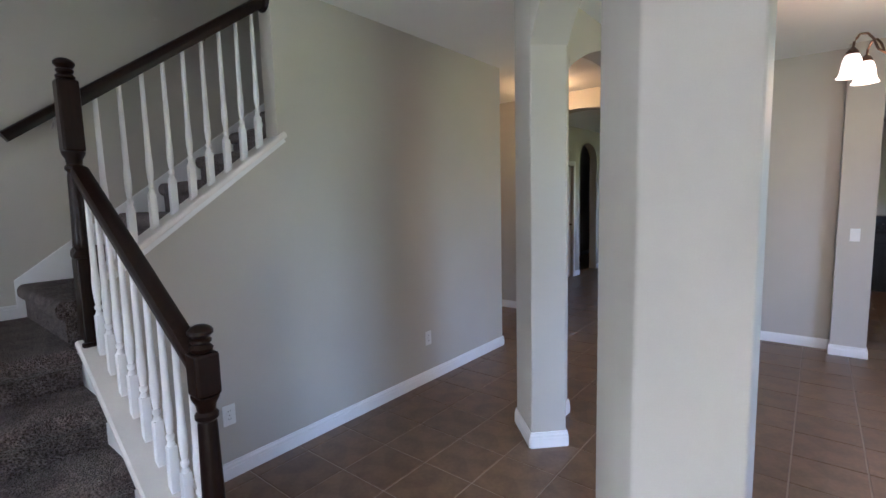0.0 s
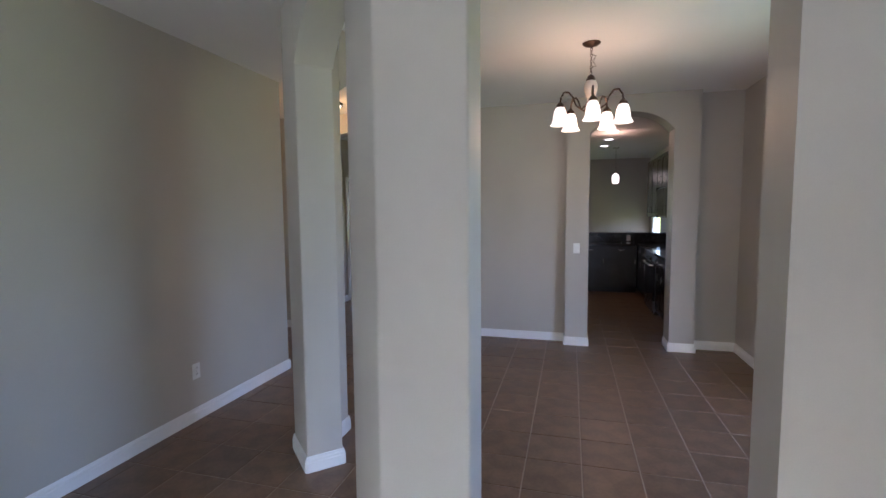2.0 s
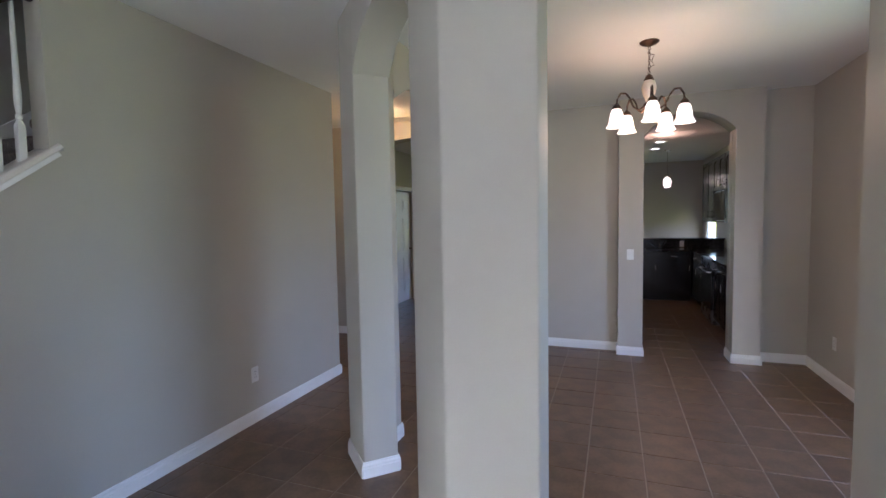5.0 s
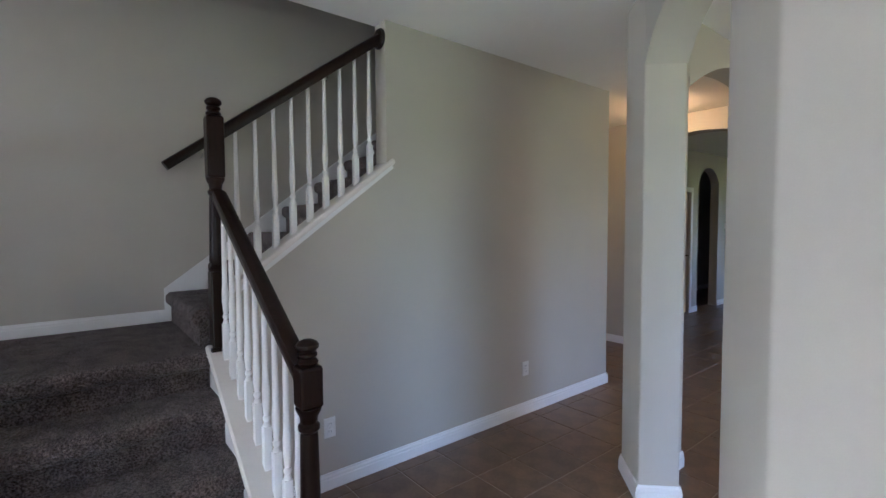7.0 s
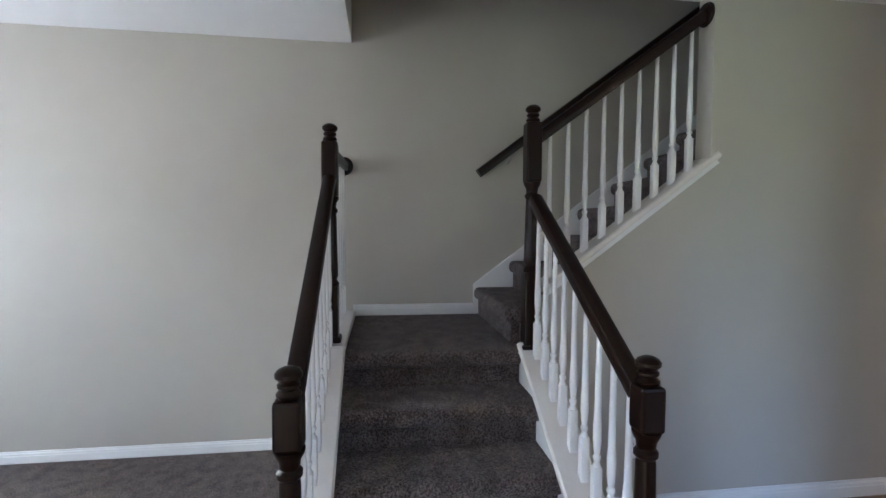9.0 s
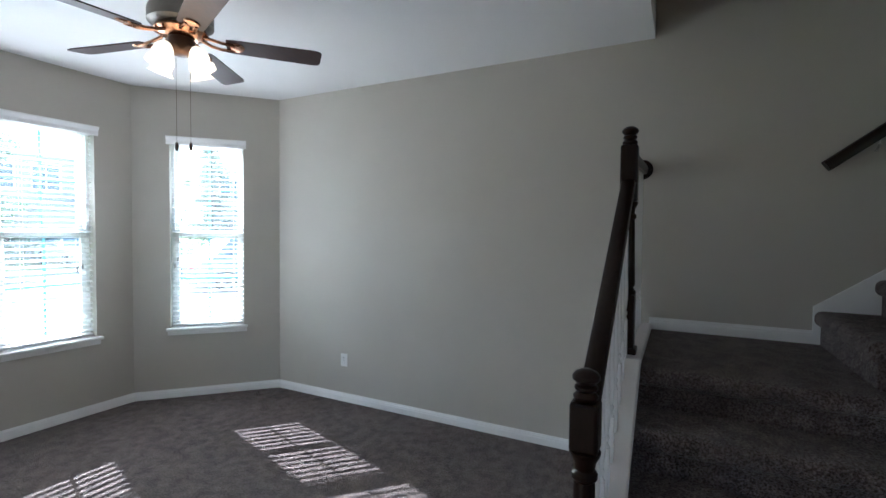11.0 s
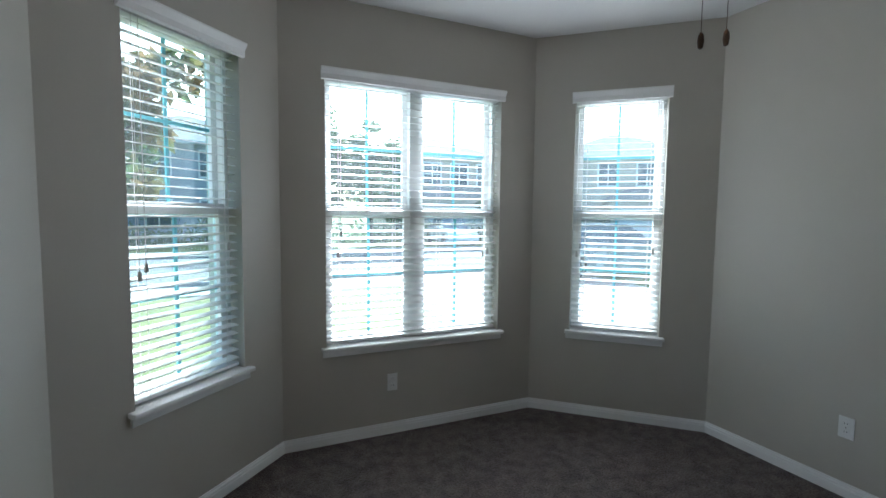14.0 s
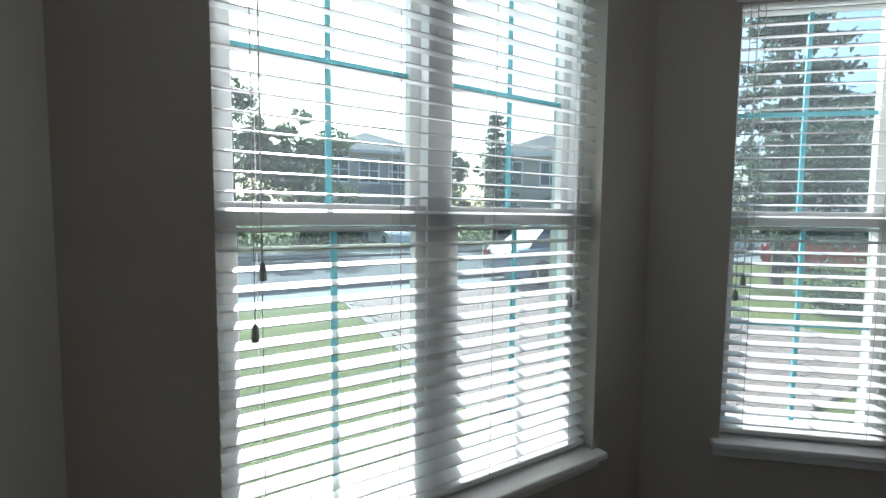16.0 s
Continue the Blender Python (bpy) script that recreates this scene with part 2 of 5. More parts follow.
MULCH = noisy("brown_mulch", (0.16, 0.11, 0.075), (0.36, 0.28, 0.21), 12, 70, 0.95, 1.0, bump_dist=0.03)
ASPHALT = noisy("grey_asphalt", (0.055, 0.056, 0.06), (0.085, 0.085, 0.088), 2, 90, 0.9, 0.3)
CONCRETE = noisy("pale_concrete", (0.25, 0.24, 0.225), (0.32, 0.31, 0.29), 2, 80, 0.85, 0.3)
PAVER = noisy("pink_brick_paver", (0.20, 0.125, 0.10), (0.31, 0.215, 0.18), 7, 60, 0.85, 0.3, object_random=0.15)
STUCCO_A = noisy("tan_stucco", (0.46, 0.40, 0.33), (0.52, 0.46, 0.39), 1.5, 60, 0.9, 0.3)
STUCCO_B = noisy("grey_blue_stucco", (0.36, 0.41, 0.45), (0.42, 0.47, 0.51), 1.5, 60, 0.9, 0.3)
STUCCO_C = noisy("cream_stucco", (0.48, 0.41, 0.32), (0.54, 0.47, 0.38), 1.5, 60, 0.9, 0.3)
ROOF = noisy("brown_shingle", (0.17, 0.15, 0.14), (0.25, 0.225, 0.21), 2.5, 40, 0.9, 0.5, bump_dist=0.01)
FARGLASS = noisy("reflecting_far_glass", (0.05, 0.08, 0.10), (0.10, 0.14, 0.17), 3, 30, 0.08, 0.0)
BARK = noisy("grey_brown_bark", (0.06, 0.045, 0.035), (0.14, 0.11, 0.085), 6, 50, 0.95, 0.8, bump_dist=0.02)
LEAF = leafy("oak_leaves", (0.08, 0.13, 0.06), (0.15, 0.20, 0.10))
LEAF_M = leafy("magnolia_leaves", (0.06, 0.10, 0.035), (0.24, 0.13, 0.06), 2.2)
LEAF_P = leafy("conifer_needles", (0.085, 0.12, 0.08), (0.15, 0.18, 0.125))
CAR_BLUE = noisy("silver_blue_car_paint", (0.30, 0.36, 0.45), (0.34, 0.40, 0.49), 2, 20, 0.25, 0.0, metal=0.4, coat=0.8)
CAR_WHITE = noisy("white_car_paint", (0.70, 0.71, 0.72), (0.75, 0.76, 0.77), 2, 20, 0.25, 0.0, coat=0.8)
CAR_RED = noisy("red_car_paint", (0.42, 0.035, 0.03), (0.48, 0.05, 0.04), 2, 20, 0.25, 0.0, coat=0.8)
RUBBER = noisy("black_rubber", (0.012, 0.012, 0.012), (0.025, 0.025, 0.025), 20, 100, 0.8, 0.0)
GARAGE = noisy("white_garage_door", (0.62, 0.61, 0.58), (0.68, 0.67, 0.64), 2, 40, 0.5, 0.0)


# ---------------------------------------------------------------- mesh helpers
def mesh_of(name, bm, mat, smooth=False):
    bmesh.ops.recalc_face_normals(bm, faces=bm.faces)
    me = bpy.data.meshes.new(name)
    bm.to_mesh(me)
    bm.free()
    me.materials.append(mat)
    if smooth:
        me.polygons.foreach_set("use_smooth", [True] * len(me.polygons))
        me.set_sharp_from_angle(angle=radians(38))
    return me


def part(name, bm, mat, parent=None, label="", smooth=False):
    """One mesh object out of a bmesh, under a thing or a part."""
    ob = new(name, mesh_of(name, bm, mat, smooth))
    ob.parent = parent
    return tagged(ob, label)


def structure(name, bm, mat, label, category, smooth=False):
    return tagged(part(name, bm, mat, None, label, smooth), category=category, kind="structure")


def thing(name, place, label, category, group=""):
    ob = new(name)
    ob.empty_display_size = 0.1
    ob.matrix_world = place if isinstance(place, Matrix) else Matrix.Translation(place)
    return tagged(ob, label, category, group)


def box(bm, x0, x1, y0, y1, z0, z1, bevel=0.0, m=None):
    m = m or Matrix()
    vs = [bm.verts.new(m @ Vector((x, y, z))) for z in (z0, z1) for y in (y0, y1) for x in (x0, x1)]
    fs = [bm.faces.new([vs[i] for i in q]) for q in ((0, 2, 3, 1), (4, 5, 7, 6), (0, 1, 5, 4), (2, 6, 7, 3), (0, 4, 6, 2), (1, 3, 7, 5))]
    if bevel:
        es = list({e for f in fs for e in f.edges})
        bmesh.ops.bevel(bm, geom=es, offset=bevel, segments=2, affect="EDGES", profile=0.5)
    return bm


def boxed(x0, x1, y0, y1, z0, z1, bevel=0.0, m=None):
    return box(bmesh.new(), x0, x1, y0, y1, z0, z1, bevel, m)


def prism(bm, pts, z0, z1, bevel=0.0):
    lo = [bm.verts.new((x, y, z0)) for x, y in pts]
    hi = [bm.verts.new((x, y, z1)) for x, y in pts]
    n = len(pts)
    bm.faces.new(lo[::-1]), bm.faces.new(hi)
    sides = [bm.faces.new((lo[i], lo[(i + 1) % n], hi[(i + 1) % n], hi[i])) for i in range(n)]
    if bevel:
        ups = [e for e in bm.edges if e.verts[0] in lo and e.verts[1] in hi or e.verts[1] in lo and e.verts[0] in hi]
        bmesh.ops.bevel(bm, geom=ups, offset=bevel, segments=3, affect="EDGES", profile=0.5)
    return bm


def lathe(bm, profile, segs=20, m=None):
    """Turns (radius, height) pairs round the z axis."""
    m = m or Matrix()
    rings = []
    for r, z in profile:
        if r < 1e-5:
            rings.append([bm.verts.new(m @ Vector((0, 0, z)))])
        else:
            rings.append([bm.verts.new(m @ Vector((r * math.cos(2 * math.pi * i / segs), r * math.sin(2 * math.pi * i / segs), z))) for i in range(segs)])
    for a, b in zip(rings, rings[1:]):
        for i in range(segs):
            j = (i + 1) % segs
            q = [a[i % len(a)], a[j % len(a)], b[j % len(b)], b[i % len(b)]]
            q = list(dict.fromkeys(q))
            if len(q) > 2:
                bm.faces.new(q)
    for ring, flip in ((rings[0], True), (rings[-1], False)):
        if len(ring) > 2:
            bm.faces.new(ring[::-1] if flip else ring)
    return bm


def tube(bm, pts, r, segs=8):
    """A round bar along a line of places."""
    pts = [Vector(p) for p in pts]
    rings = []
    for i, p in enumerate(pts):
        d = (pts[min(i + 1, len(pts) - 1)] - pts[max(i - 1, 0)]).normalized()
        up = Vector((0, 0, 1)) if abs(d.z) < 0.9 else Vector((1, 0, 0))
        u = d.cross(up).normalized()
        v = d.cross(u)
        rr = r[i] if isinstance(r, (list, tuple)) else r
        rings.append([bm.verts.new(p + rr * (math.cos(a) * u + math.sin(a) * v)) for a in (2 * math.pi * k / segs for k in range(segs))])
    for a, b in zip(rings, rings[1:]):
        for i in range(segs):
            bm.faces.new((a[i], a[(i + 1) % segs], b[(i + 1) % segs], b[i]))
    bm.faces.new(rings[0][::-1]), bm.faces.new(rings[-1])
    return bm


def sweep(bm, outline, a, b):
    """A bar of the given outline (side, up) from a to b."""
    a, b = Vector(a), Vector(b)
    d = (b - a).normalized()
    s = d.cross(Vector((0, 0, 1))).normalized()
    u = s.cross(d)
    ra = [bm.verts.new(a + s * x + u * y) for x, y in outline]
    rb = [bm.verts.new(b + s * x + u * y) for x, y in outline]
    n = len(outline)
    for i in range(n):
        bm.faces.new((ra[i], ra[(i + 1) % n], rb[(i + 1) % n], rb[i]))
    bm.faces.new(ra[::-1]), bm.faces.new(rb)
    return bm


# ---------------------------------------------------------------- plan
H = 2.74                     # ceilings
LX, SX = -3.415, -2.445      # outer wall of living room and stairs; face of the stair wall
C0, C1, C2, C3 = (0.102, -3.548), (-0.757, -4.405), (-2.535, -4.40), (LX, -3.577)
LAND, WELL = 0.905, -0.341   # height of the landing; edge of the stairwell
FRONT, BACK, TH = 1.585, 1.80, 0.215


def frame_of(p0, p1):
    """A wall's own frame: x along it from p0 to p1, y into the wall (to the right of the way), z up."""
    d = (Vector(p1) - Vector(p0)).to_3d().normalized()
    n = Vector((d.y, -d.x, 0))
    m = Matrix((( d.x, n.x, 0, p0[0]), (d.y, n.y, 0, p0[1]), (0, 0, 1, 0), (0, 0, 0, 1)))
    return m, (Vector(p1) - Vector(p0)).length


def wall(name, p0, p1, thick, label, holes=(), z0=-0.05, z1=H + 0.05, mat=None, before=0.0, after=0.0):
    """A wall from p0 to p1, its body to the right of the way. Holes: (s0, s1, bottom, top, rise of the arch)."""
    m, length = frame_of(p0, p1)
    bm = bmesh.new()
    s = -before
    for s0, s1, b, t, rise in sorted(holes):
        box(bm, s, s0, 0, thick, z0, z1, m=m)
        if b > 0.01:
            box(bm, s0, s1, 0, thick, z0, b, m=m)
        if not rise:
            box(bm, s0, s1, 0, thick, t, z1, m=m)
        else:
            half, n = (s1 - s0) / 2, 24
            rad = (half * half + rise * rise) / (2 * rise)
            line = [s0 + (s1 - s0) * k / n for k in range(n + 1)]
            arc = [t - rise + math.sqrt(max(rad * rad - (x - s0 - half) ** 2, 0)) - (rad - rise) for x in line]
            rows = [[bm.verts.new(m @ Vector((x, y, z))) for x, z in zip(line, zs)] for y in (0, thick) for zs in (arc, [z1] * (n + 1))]
            for k in range(n):
                bm.faces.new((rows[0][k], rows[0][k + 1], rows[1][k + 1], rows[1][k]))
                bm.faces.new((rows[2][k], rows[3][k], rows[3][k + 1], rows[2][k + 1]))
                bm.faces.new((rows[0][k], rows[2][k], rows[2][k + 1], rows[0][k + 1]))
        s = s1
    box(bm, s, length + after, 0, thick, z0, z1, m=m)
    return structure(name, bm, mat or PAINT, label, "wall")


def skirting(p0, p1, z=0.0, h=0.095, before=0.0, after=0.0):
    """A moulded baseboard along a wall's face, its body to the left of the way (into the room)."""
    m, length = frame_of(p0, p1)
    prof = [(0.0, 0.0), (-0.015, 0.0), (-0.015, h * 0.62), (-0.012, h * 0.66), (-0.012, h * 0.80), (-0.007, h * 0.88), (-0.006, h), (0.0, h)]
    bm = bmesh.new()
    a = [bm.verts.new(m @ Vector((-before, y, z + k))) for y, k in prof]
    b = [bm.verts.new(m @ Vector((length + after, y, z + k))) for y, k in prof]
    n = len(prof)
    for i in range(n):
        bm.faces.new((a[i], a[(i + 1) % n], b[(i + 1) % n], b[i]))
    bm.faces.new(a[::-1]), bm.faces.new(b)
    return structure("baseboard", bm, TRIM, "white painted moulded baseboard along the wall", "baseboard")


# ---------------------------------------------------------------- living room shell
WIN_B, WIN_T = 0.625, 2.312
W1, W2, W3 = (0.295, 0.905), (0.285, 1.515), (0.315, 0.918)  # stretches along each bay wall, from its first corner
wall("wall_living", (LX, 4.2), C3, 0.15, "tall greige painted wall of living room and stairs", z1=5.4, after=0.06)
# walls are entered with the room to the left of the way
wall("wall_bay_west", C3, C2, 0.24, "greige bay wall with a narrow window", [(*W3, WIN_B, WIN_T, 0)], before=0.0, after=0.10)
wall("wall_bay_front", C2, C1, 0.24, "greige bay wall with a wide double window", [(*W2, WIN_B, WIN_T, 0)], before=0.0, after=0.0)
wall("wall_bay_east", C1, C0, 0.24, "greige bay wall with a narrow window", [(*W1, WIN_B, WIN_T, 0)], before=0.10, after=0.1)
wall("wall_living_east", C0, (0.102, -1.2), 0.15, "greige wall of living room")
wall("wall_foyer_south", (0.252, -1.2), (2.0, -1.2), 0.15, "greige foyer wall with the front doorway", [(0.098, 0.998, 0, 2.05, 0)])
wall("wall_foyer_east", (2.0, -1.2), (2.0, FRONT), 0.15, "greige foyer wall", before=0.15)
for a, b in ((C3, C2), (C2, C1), (C1, C0), (C0, (0.102, -1.2)), ((LX, -0.47), C3), ((1.25, -1.2), (2.0, -1.2)), ((2.0, -1.2), (2.0, FRONT))):
    skirting(a, b, h=0.074 if b[1] < -1.2 or a[1] < -1.2 else 0.095)

structure("ceiling_living", prism(bmesh.new(), [(LX - 0.1, WELL), (LX - 0.1, -3.6), (-2.6, -4.6), (-0.6, -4.6), (0.4, -3.6), (2.1, -1.3), (2.1, WELL)], H, H + 0.25), CEIL, "white textured living room ceiling", "ceiling")
structure("ceiling_hall", prism(bmesh.new(), [(SX - 0.12, WELL), (2.1, WELL), (2.1, 5.7), (-4.7, 5.7), (-4.7, 3.95), (SX - 0.12, 3.95)], H, H + 0.25), CEIL, "white textured hall and dining ceiling", "ceiling")
structure("ceiling_stairwell", boxed(LX - 0.2, SX, WELL - 0.2, 4.3, 5.4, 5.5), CEIL, "white stairwell ceiling", "ceiling")
structure("wall_well_south", boxed(LX, SX + 0.05, WELL - 0.1, WELL, H + 0.25, 5.4), PAINT, "greige stairwell wall", "wall")
structure("wall_well_east", boxed(SX - 0.115, SX, WELL - 0.1, 4.2, H + 0.245, 5.4), PAINT, "greige stairwell wall", "wall")
structure("floor_living", prism(bmesh.new(), [(LX, -0.5), (LX, -3.6), (-2.55, -4.42), (-0.75, -4.42), (0.2, -3.5), (0.2, -0.5)], -0.1, 0.0), CARPET, "taupe cut-pile carpet", "carpet")

# ---------------------------------------------------------------- stair wall, columns, arches
bm = bmesh.new()
prism(bm, [(SX, 1.565), (SX, 3.99), (SX - 0.12, 3.99), (SX - 0.12, 1.565)], -0.05, H + 0.05)
# sloped lower part under the balustrade
ys, sl = (0.62, 1.565), 0.745
lo = [bm.verts.new((x, y, z)) for x in (SX, SX - 0.12) for y, z in ((ys[0], 0), (ys[1], 0), (ys[1], 1.30 + sl * (ys[1] - 0.828)), (ys[0], 1.30 + sl * (ys[0] - 0.828)))]
for q in ((0, 1, 2, 3), (7, 6, 5, 4), (0, 4, 5, 1), (1, 5, 6, 2), (2, 6, 7, 3), (3, 7, 4, 0)):
    bm.faces.new([lo[i] for i in q])
structure("wall_stair", bm, PAINT, "greige stair wall rising with the upper flight", "wall")
structure("wall_stair_end", boxed(LX, SX - 0.12, 3.87, 3.99, -0.05, 5.4), PAINT, "greige wall closing the stairwell", "wall")
skirting((SX, 3.99), (SX, 0.72))
skirting((SX - 0.95, 3.99), (SX, 3.99), after=0.015)

NEAR = [(-0.114, FRONT), (-0.445, FRONT), (-0.645, 1.785), (-0.493, 1.937), (-0.356, BACK), (-0.114, BACK)]
FARC = [(-1.265, 2.405), (-1.50, 2.64), (-1.50, 2.97), (-1.285, 2.97), (-1.285, 2.729), (-1.113, 2.557)]
for pts in (NEAR, FARC):
    structure("column", prism(bmesh.new(), pts, -0.02, H + 0.02, 0.011), PAINT, "greige painted angled column between arches", "column", smooth=True)
    n = len(pts)
    for i in range(n):
        skirting(pts[i], pts[(i + 1) % n], before=0.006, after=0.006)


def header(name, p0, p1, label, rise=0.22, top=2.555):
    """The arched wall between two columns."""
    m, length = frame_of(p0, p1)
    bm, n = bmesh.new(), 24
    half = length / 2
    rad = (half * half + rise * rise) / (2 * rise)
    line = [length * k / n for k in range(n + 1)]
    arc = [top - rad + math.sqrt(max(rad * rad - (x - half) ** 2, 0)) for x in line]
    rows = [[bm.verts.new(m @ Vector((x, y, z))) for x, z in zip(line, zs)] for y in (0, TH) for zs in (arc, [H + 0.02] * (n + 1))]
    for k in range(n):
        bm.faces.new((rows[0][k], rows[0][k + 1], rows[1][k + 1], rows[1][k]))
        bm.faces.new((rows[2][k], rows[3][k], rows[3][k + 1], rows[2][k + 1]))
        bm.faces.new((rows[0][k], rows[2][k], rows[2][k + 1], rows[0][k + 1]))
    return structure(name, bm, PAINT, label, "arch", smooth=True)


header("arch_foyer", (0.79, FRONT), (-0.114, FRONT), "greige arched opening between foyer and dining room")
header("arch_diagonal", (-0.645, 1.785), (-1.265, 2.405), "greige arched opening set at an angle")
header("arch_hall", (-1.50, 2.97), (-1.50, 4.90), "greige arched opening between hall and dining room", 0.27, 2.60)
wall("wall_foyer_north", (2.0, FRONT), (0.79, FRONT), TH, "greige wall beside the dining arch")
skirting((2.0, FRONT), (0.79, FRONT), after=0.015)
skirting((0.79, FRONT), (0.79, BACK), before=0.0)
skirting((0.79, BACK), (1.92, BACK))
wall("wall_hall_east", (-1.50, 4.90), (-1.50, 5.45), TH, "greige wall between hall and dining room")
skirting((-1.5, 4.90), (-1.5, 5.45))
skirting((-1.285, 5.6), (-1.285, 4.90))
skirting((-1.285, 4.90), (-1.5, 4.90))

# ---------------------------------------------------------------- dining room
wall("wall_dining_east", (1.92, BACK - 0.05), (1.92, 5.85), 0.15, "greige dining room wall with a window", [(0.45, 2.05, 0.6, 2.3, 0)])
wall("wall_dining_back", (1.92, 5.615), (-1.285, 5.615), 0.13, "greige dining room back wall with an arched kitchen opening", [(0.682, 1.518, 0, 2.56, 0.2)], before=0.2, after=0.2)
wall("wall_arch_surround", (1.487, 5.46), (0.155, 5.46), 0.153, "greige arched surround standing proud of the wall", [(0.247, 1.085, 0, 2.56, 0.2)])
skirting((1.92, BACK), (1.92, 5.615))
skirting((1.92, 5.615), (1.487, 5.615))
skirting((1.487, 5.615), (1.487, 5.46), after=0.015)
skirting((1.487, 5.46), (1.24, 5.46), after=0.015)
skirting((1.24, 5.46), (1.24, 5.745))
skirting((0.402, 5.745), (0.402, 5.46), after=0.015)
skirting((0.402, 5.46), (0.155, 5.46), after=0.015)
skirting((0.155, 5.46), (0.155, 5.615))
skirting((0.155, 5.615), (-1.285, 5.615))

# ---------------------------------------------------------------- hall and rooms beyond
wall("wall_passage_north", (-1.5, 5.45), (-4.6, 5.45), 0.2, "greige hall wall with a wide arch", [(0.02, 1.51, 0, 2.53, 0.18)])
skirting((-3.01, 5.45), (-4.6, 5.45), before=0.015)
skirting((-3.01, 5.65), (-3.01, 5.45))
wall("wall_passage_west", (-4.6, 5.65), (-4.6, 3.9), 0.12, "greige passage wall")
wall("wall_passage_south", (-4.6, 3.99), (LX - 0.15, 3.99), 0.12, "greige passage wall")
wall("wall_family_west", (-3.5, 12.0), (-3.5, 5.65), 0.14, "greige family room wall with an arch and a door", [(2.65, 3.5, 0, 2.5, 0.25), (3.8, 4.6, 0, 2.05, 0)])
skirting((-3.5, 12.0), (-3.5, 9.35))
skirting((-3.5, 8.5), (-3.5, 8.26))
skirting((-3.5, 7.34), (-3.5, 5.65))
wall("wall_alcove", (-4.6, 12.0), (-4.6, 5.65), 0.1, "shaded greige corridor wall")
skirting((-4.6, 12.0), (-4.6, 5.65))
# its window hole is added for the family room lamp, out of view
wall("wall_family_north", (2.1, 12.0), (-4.7, 12.0), 0.12, "greige family room wall with an added, unseen window opening", [(2.3, 3.9, 0.65, 2.25, 0)])
wall("wall_kitchen_east", (2.0, 5.745), (2.0, 12.0), 0.12, "greige kitchen wall with a window", [(4.8, 5.9, 0.95, 1.45, 0)])
structure("ceiling_rear", boxed(-4.7, 2.1, 5.7, 12.1, H, H + 0.2), CEIL, "white kitchen and family room ceiling", "ceiling")

# ---------------------------------------------------------------- windows with blinds
TILT = radians(8)


def window(number, p0, p1, stretch, lights, label):
    """A single-hung vinyl window in its recess: frame, sashes with muntins, glass, sill and apron. lights: how many sash columns."""
    m, _ = frame_of(p0, p1)
    s0, s1 = stretch
    w = thing("window_%d" % number, m @ Matrix.Translation((s0, 0, 0)), label, "window")
    tagged(w, kind="structure")
    width, y0, mid, j = s1 - s0, 0.09, 1.475, 0.022
    fr = bmesh.new()
    box(fr, 0, j, y0, y0 + 0.09, WIN_B, WIN_T), box(fr, width - j, width, y0, y0 + 0.09, WIN_B, WIN_T)
    box(fr, j, width - j, y0, y0 + 0.09, WIN_T - 0.035, WIN_T), box(fr, j, width - j, y0, y0 + 0.09, WIN_B, WIN_B + 0.022)
    cols = []
    if lights == 2:
        c = width / 2
        box(fr, c - 0.04, c + 0.04, y0, y0 + 0.09, WIN_B + 0.022, WIN_T - 0.035)
        cols = [(j, c - 0.04), (c + 0.04, width - j)]
    else:
        cols = [(j, width - j)]
    part("window_frame", fr, VINYL, w)
    for a, b in cols:
        for name, zb, zt, yy, lo, hi in (("upper_sash", mid - 0.03, WIN_T - 0.035, y0 + 0.046, 0.055, 0.012), ("lower_sash", WIN_B + 0.022, mid + 0.03, y0 + 0.008, 0.03, 0.058)):
            sash = bmesh.new()
            e = 0.036
            box(sash, a, a + e, yy, yy + 0.034, zb, zt, 0.003), box(sash, b - e, b, yy, yy + 0.034, zb, zt, 0.003)
            box(sash, a + e, b - e, yy + 0.001, yy + 0.033, zb, zb + lo, 0.003), box(sash, a + e, b - e, yy + 0.001, yy + 0.033, zt - hi, zt, 0.003)
            sash_ob = part(name, sash, VINYL, w, "white vinyl sash")
            grid = bmesh.new()
            z0, z1, xm = zb + lo, zt - hi, (a + b) / 2
            zm = (z0 + z1) / 2
            box(grid, xm - 0.008, xm + 0.008, yy + 0.012, yy + 0.022, z0, z1)
            box(grid, a + e, xm - 0.008, yy + 0.012, yy + 0.022, zm - 0.008, zm + 0.008)
            box(grid, xm + 0.008, b - e, yy + 0.012, yy + 0.022, zm - 0.008, zm + 0.008)
            part("muntin", grid, MUNTIN, sash_ob, "thin grille with a teal backlit cast painted in")
            g = part("pane", boxed(a + e - 0.004, b - e + 0.004, yy + 0.024, yy + 0.028, z0 - 0.004, z1 + 0.004), GLASS, sash_ob, "clear glass with a pale glare veil painted in")
            g.visible_shadow = False
    part("window_sill", boxed(-0.032, width + 0.032, -0.045, y0 - 0.002, WIN_B - 0.022, WIN_B + 0.002, 0.006), TRIM, w, "white painted sill board")
    part("apron", boxed(-0.024, width + 0.024, -0.016, -0.001, WIN_B - 0.062, WIN_B - 0.0225, 0.004), TRIM, w)
    return w


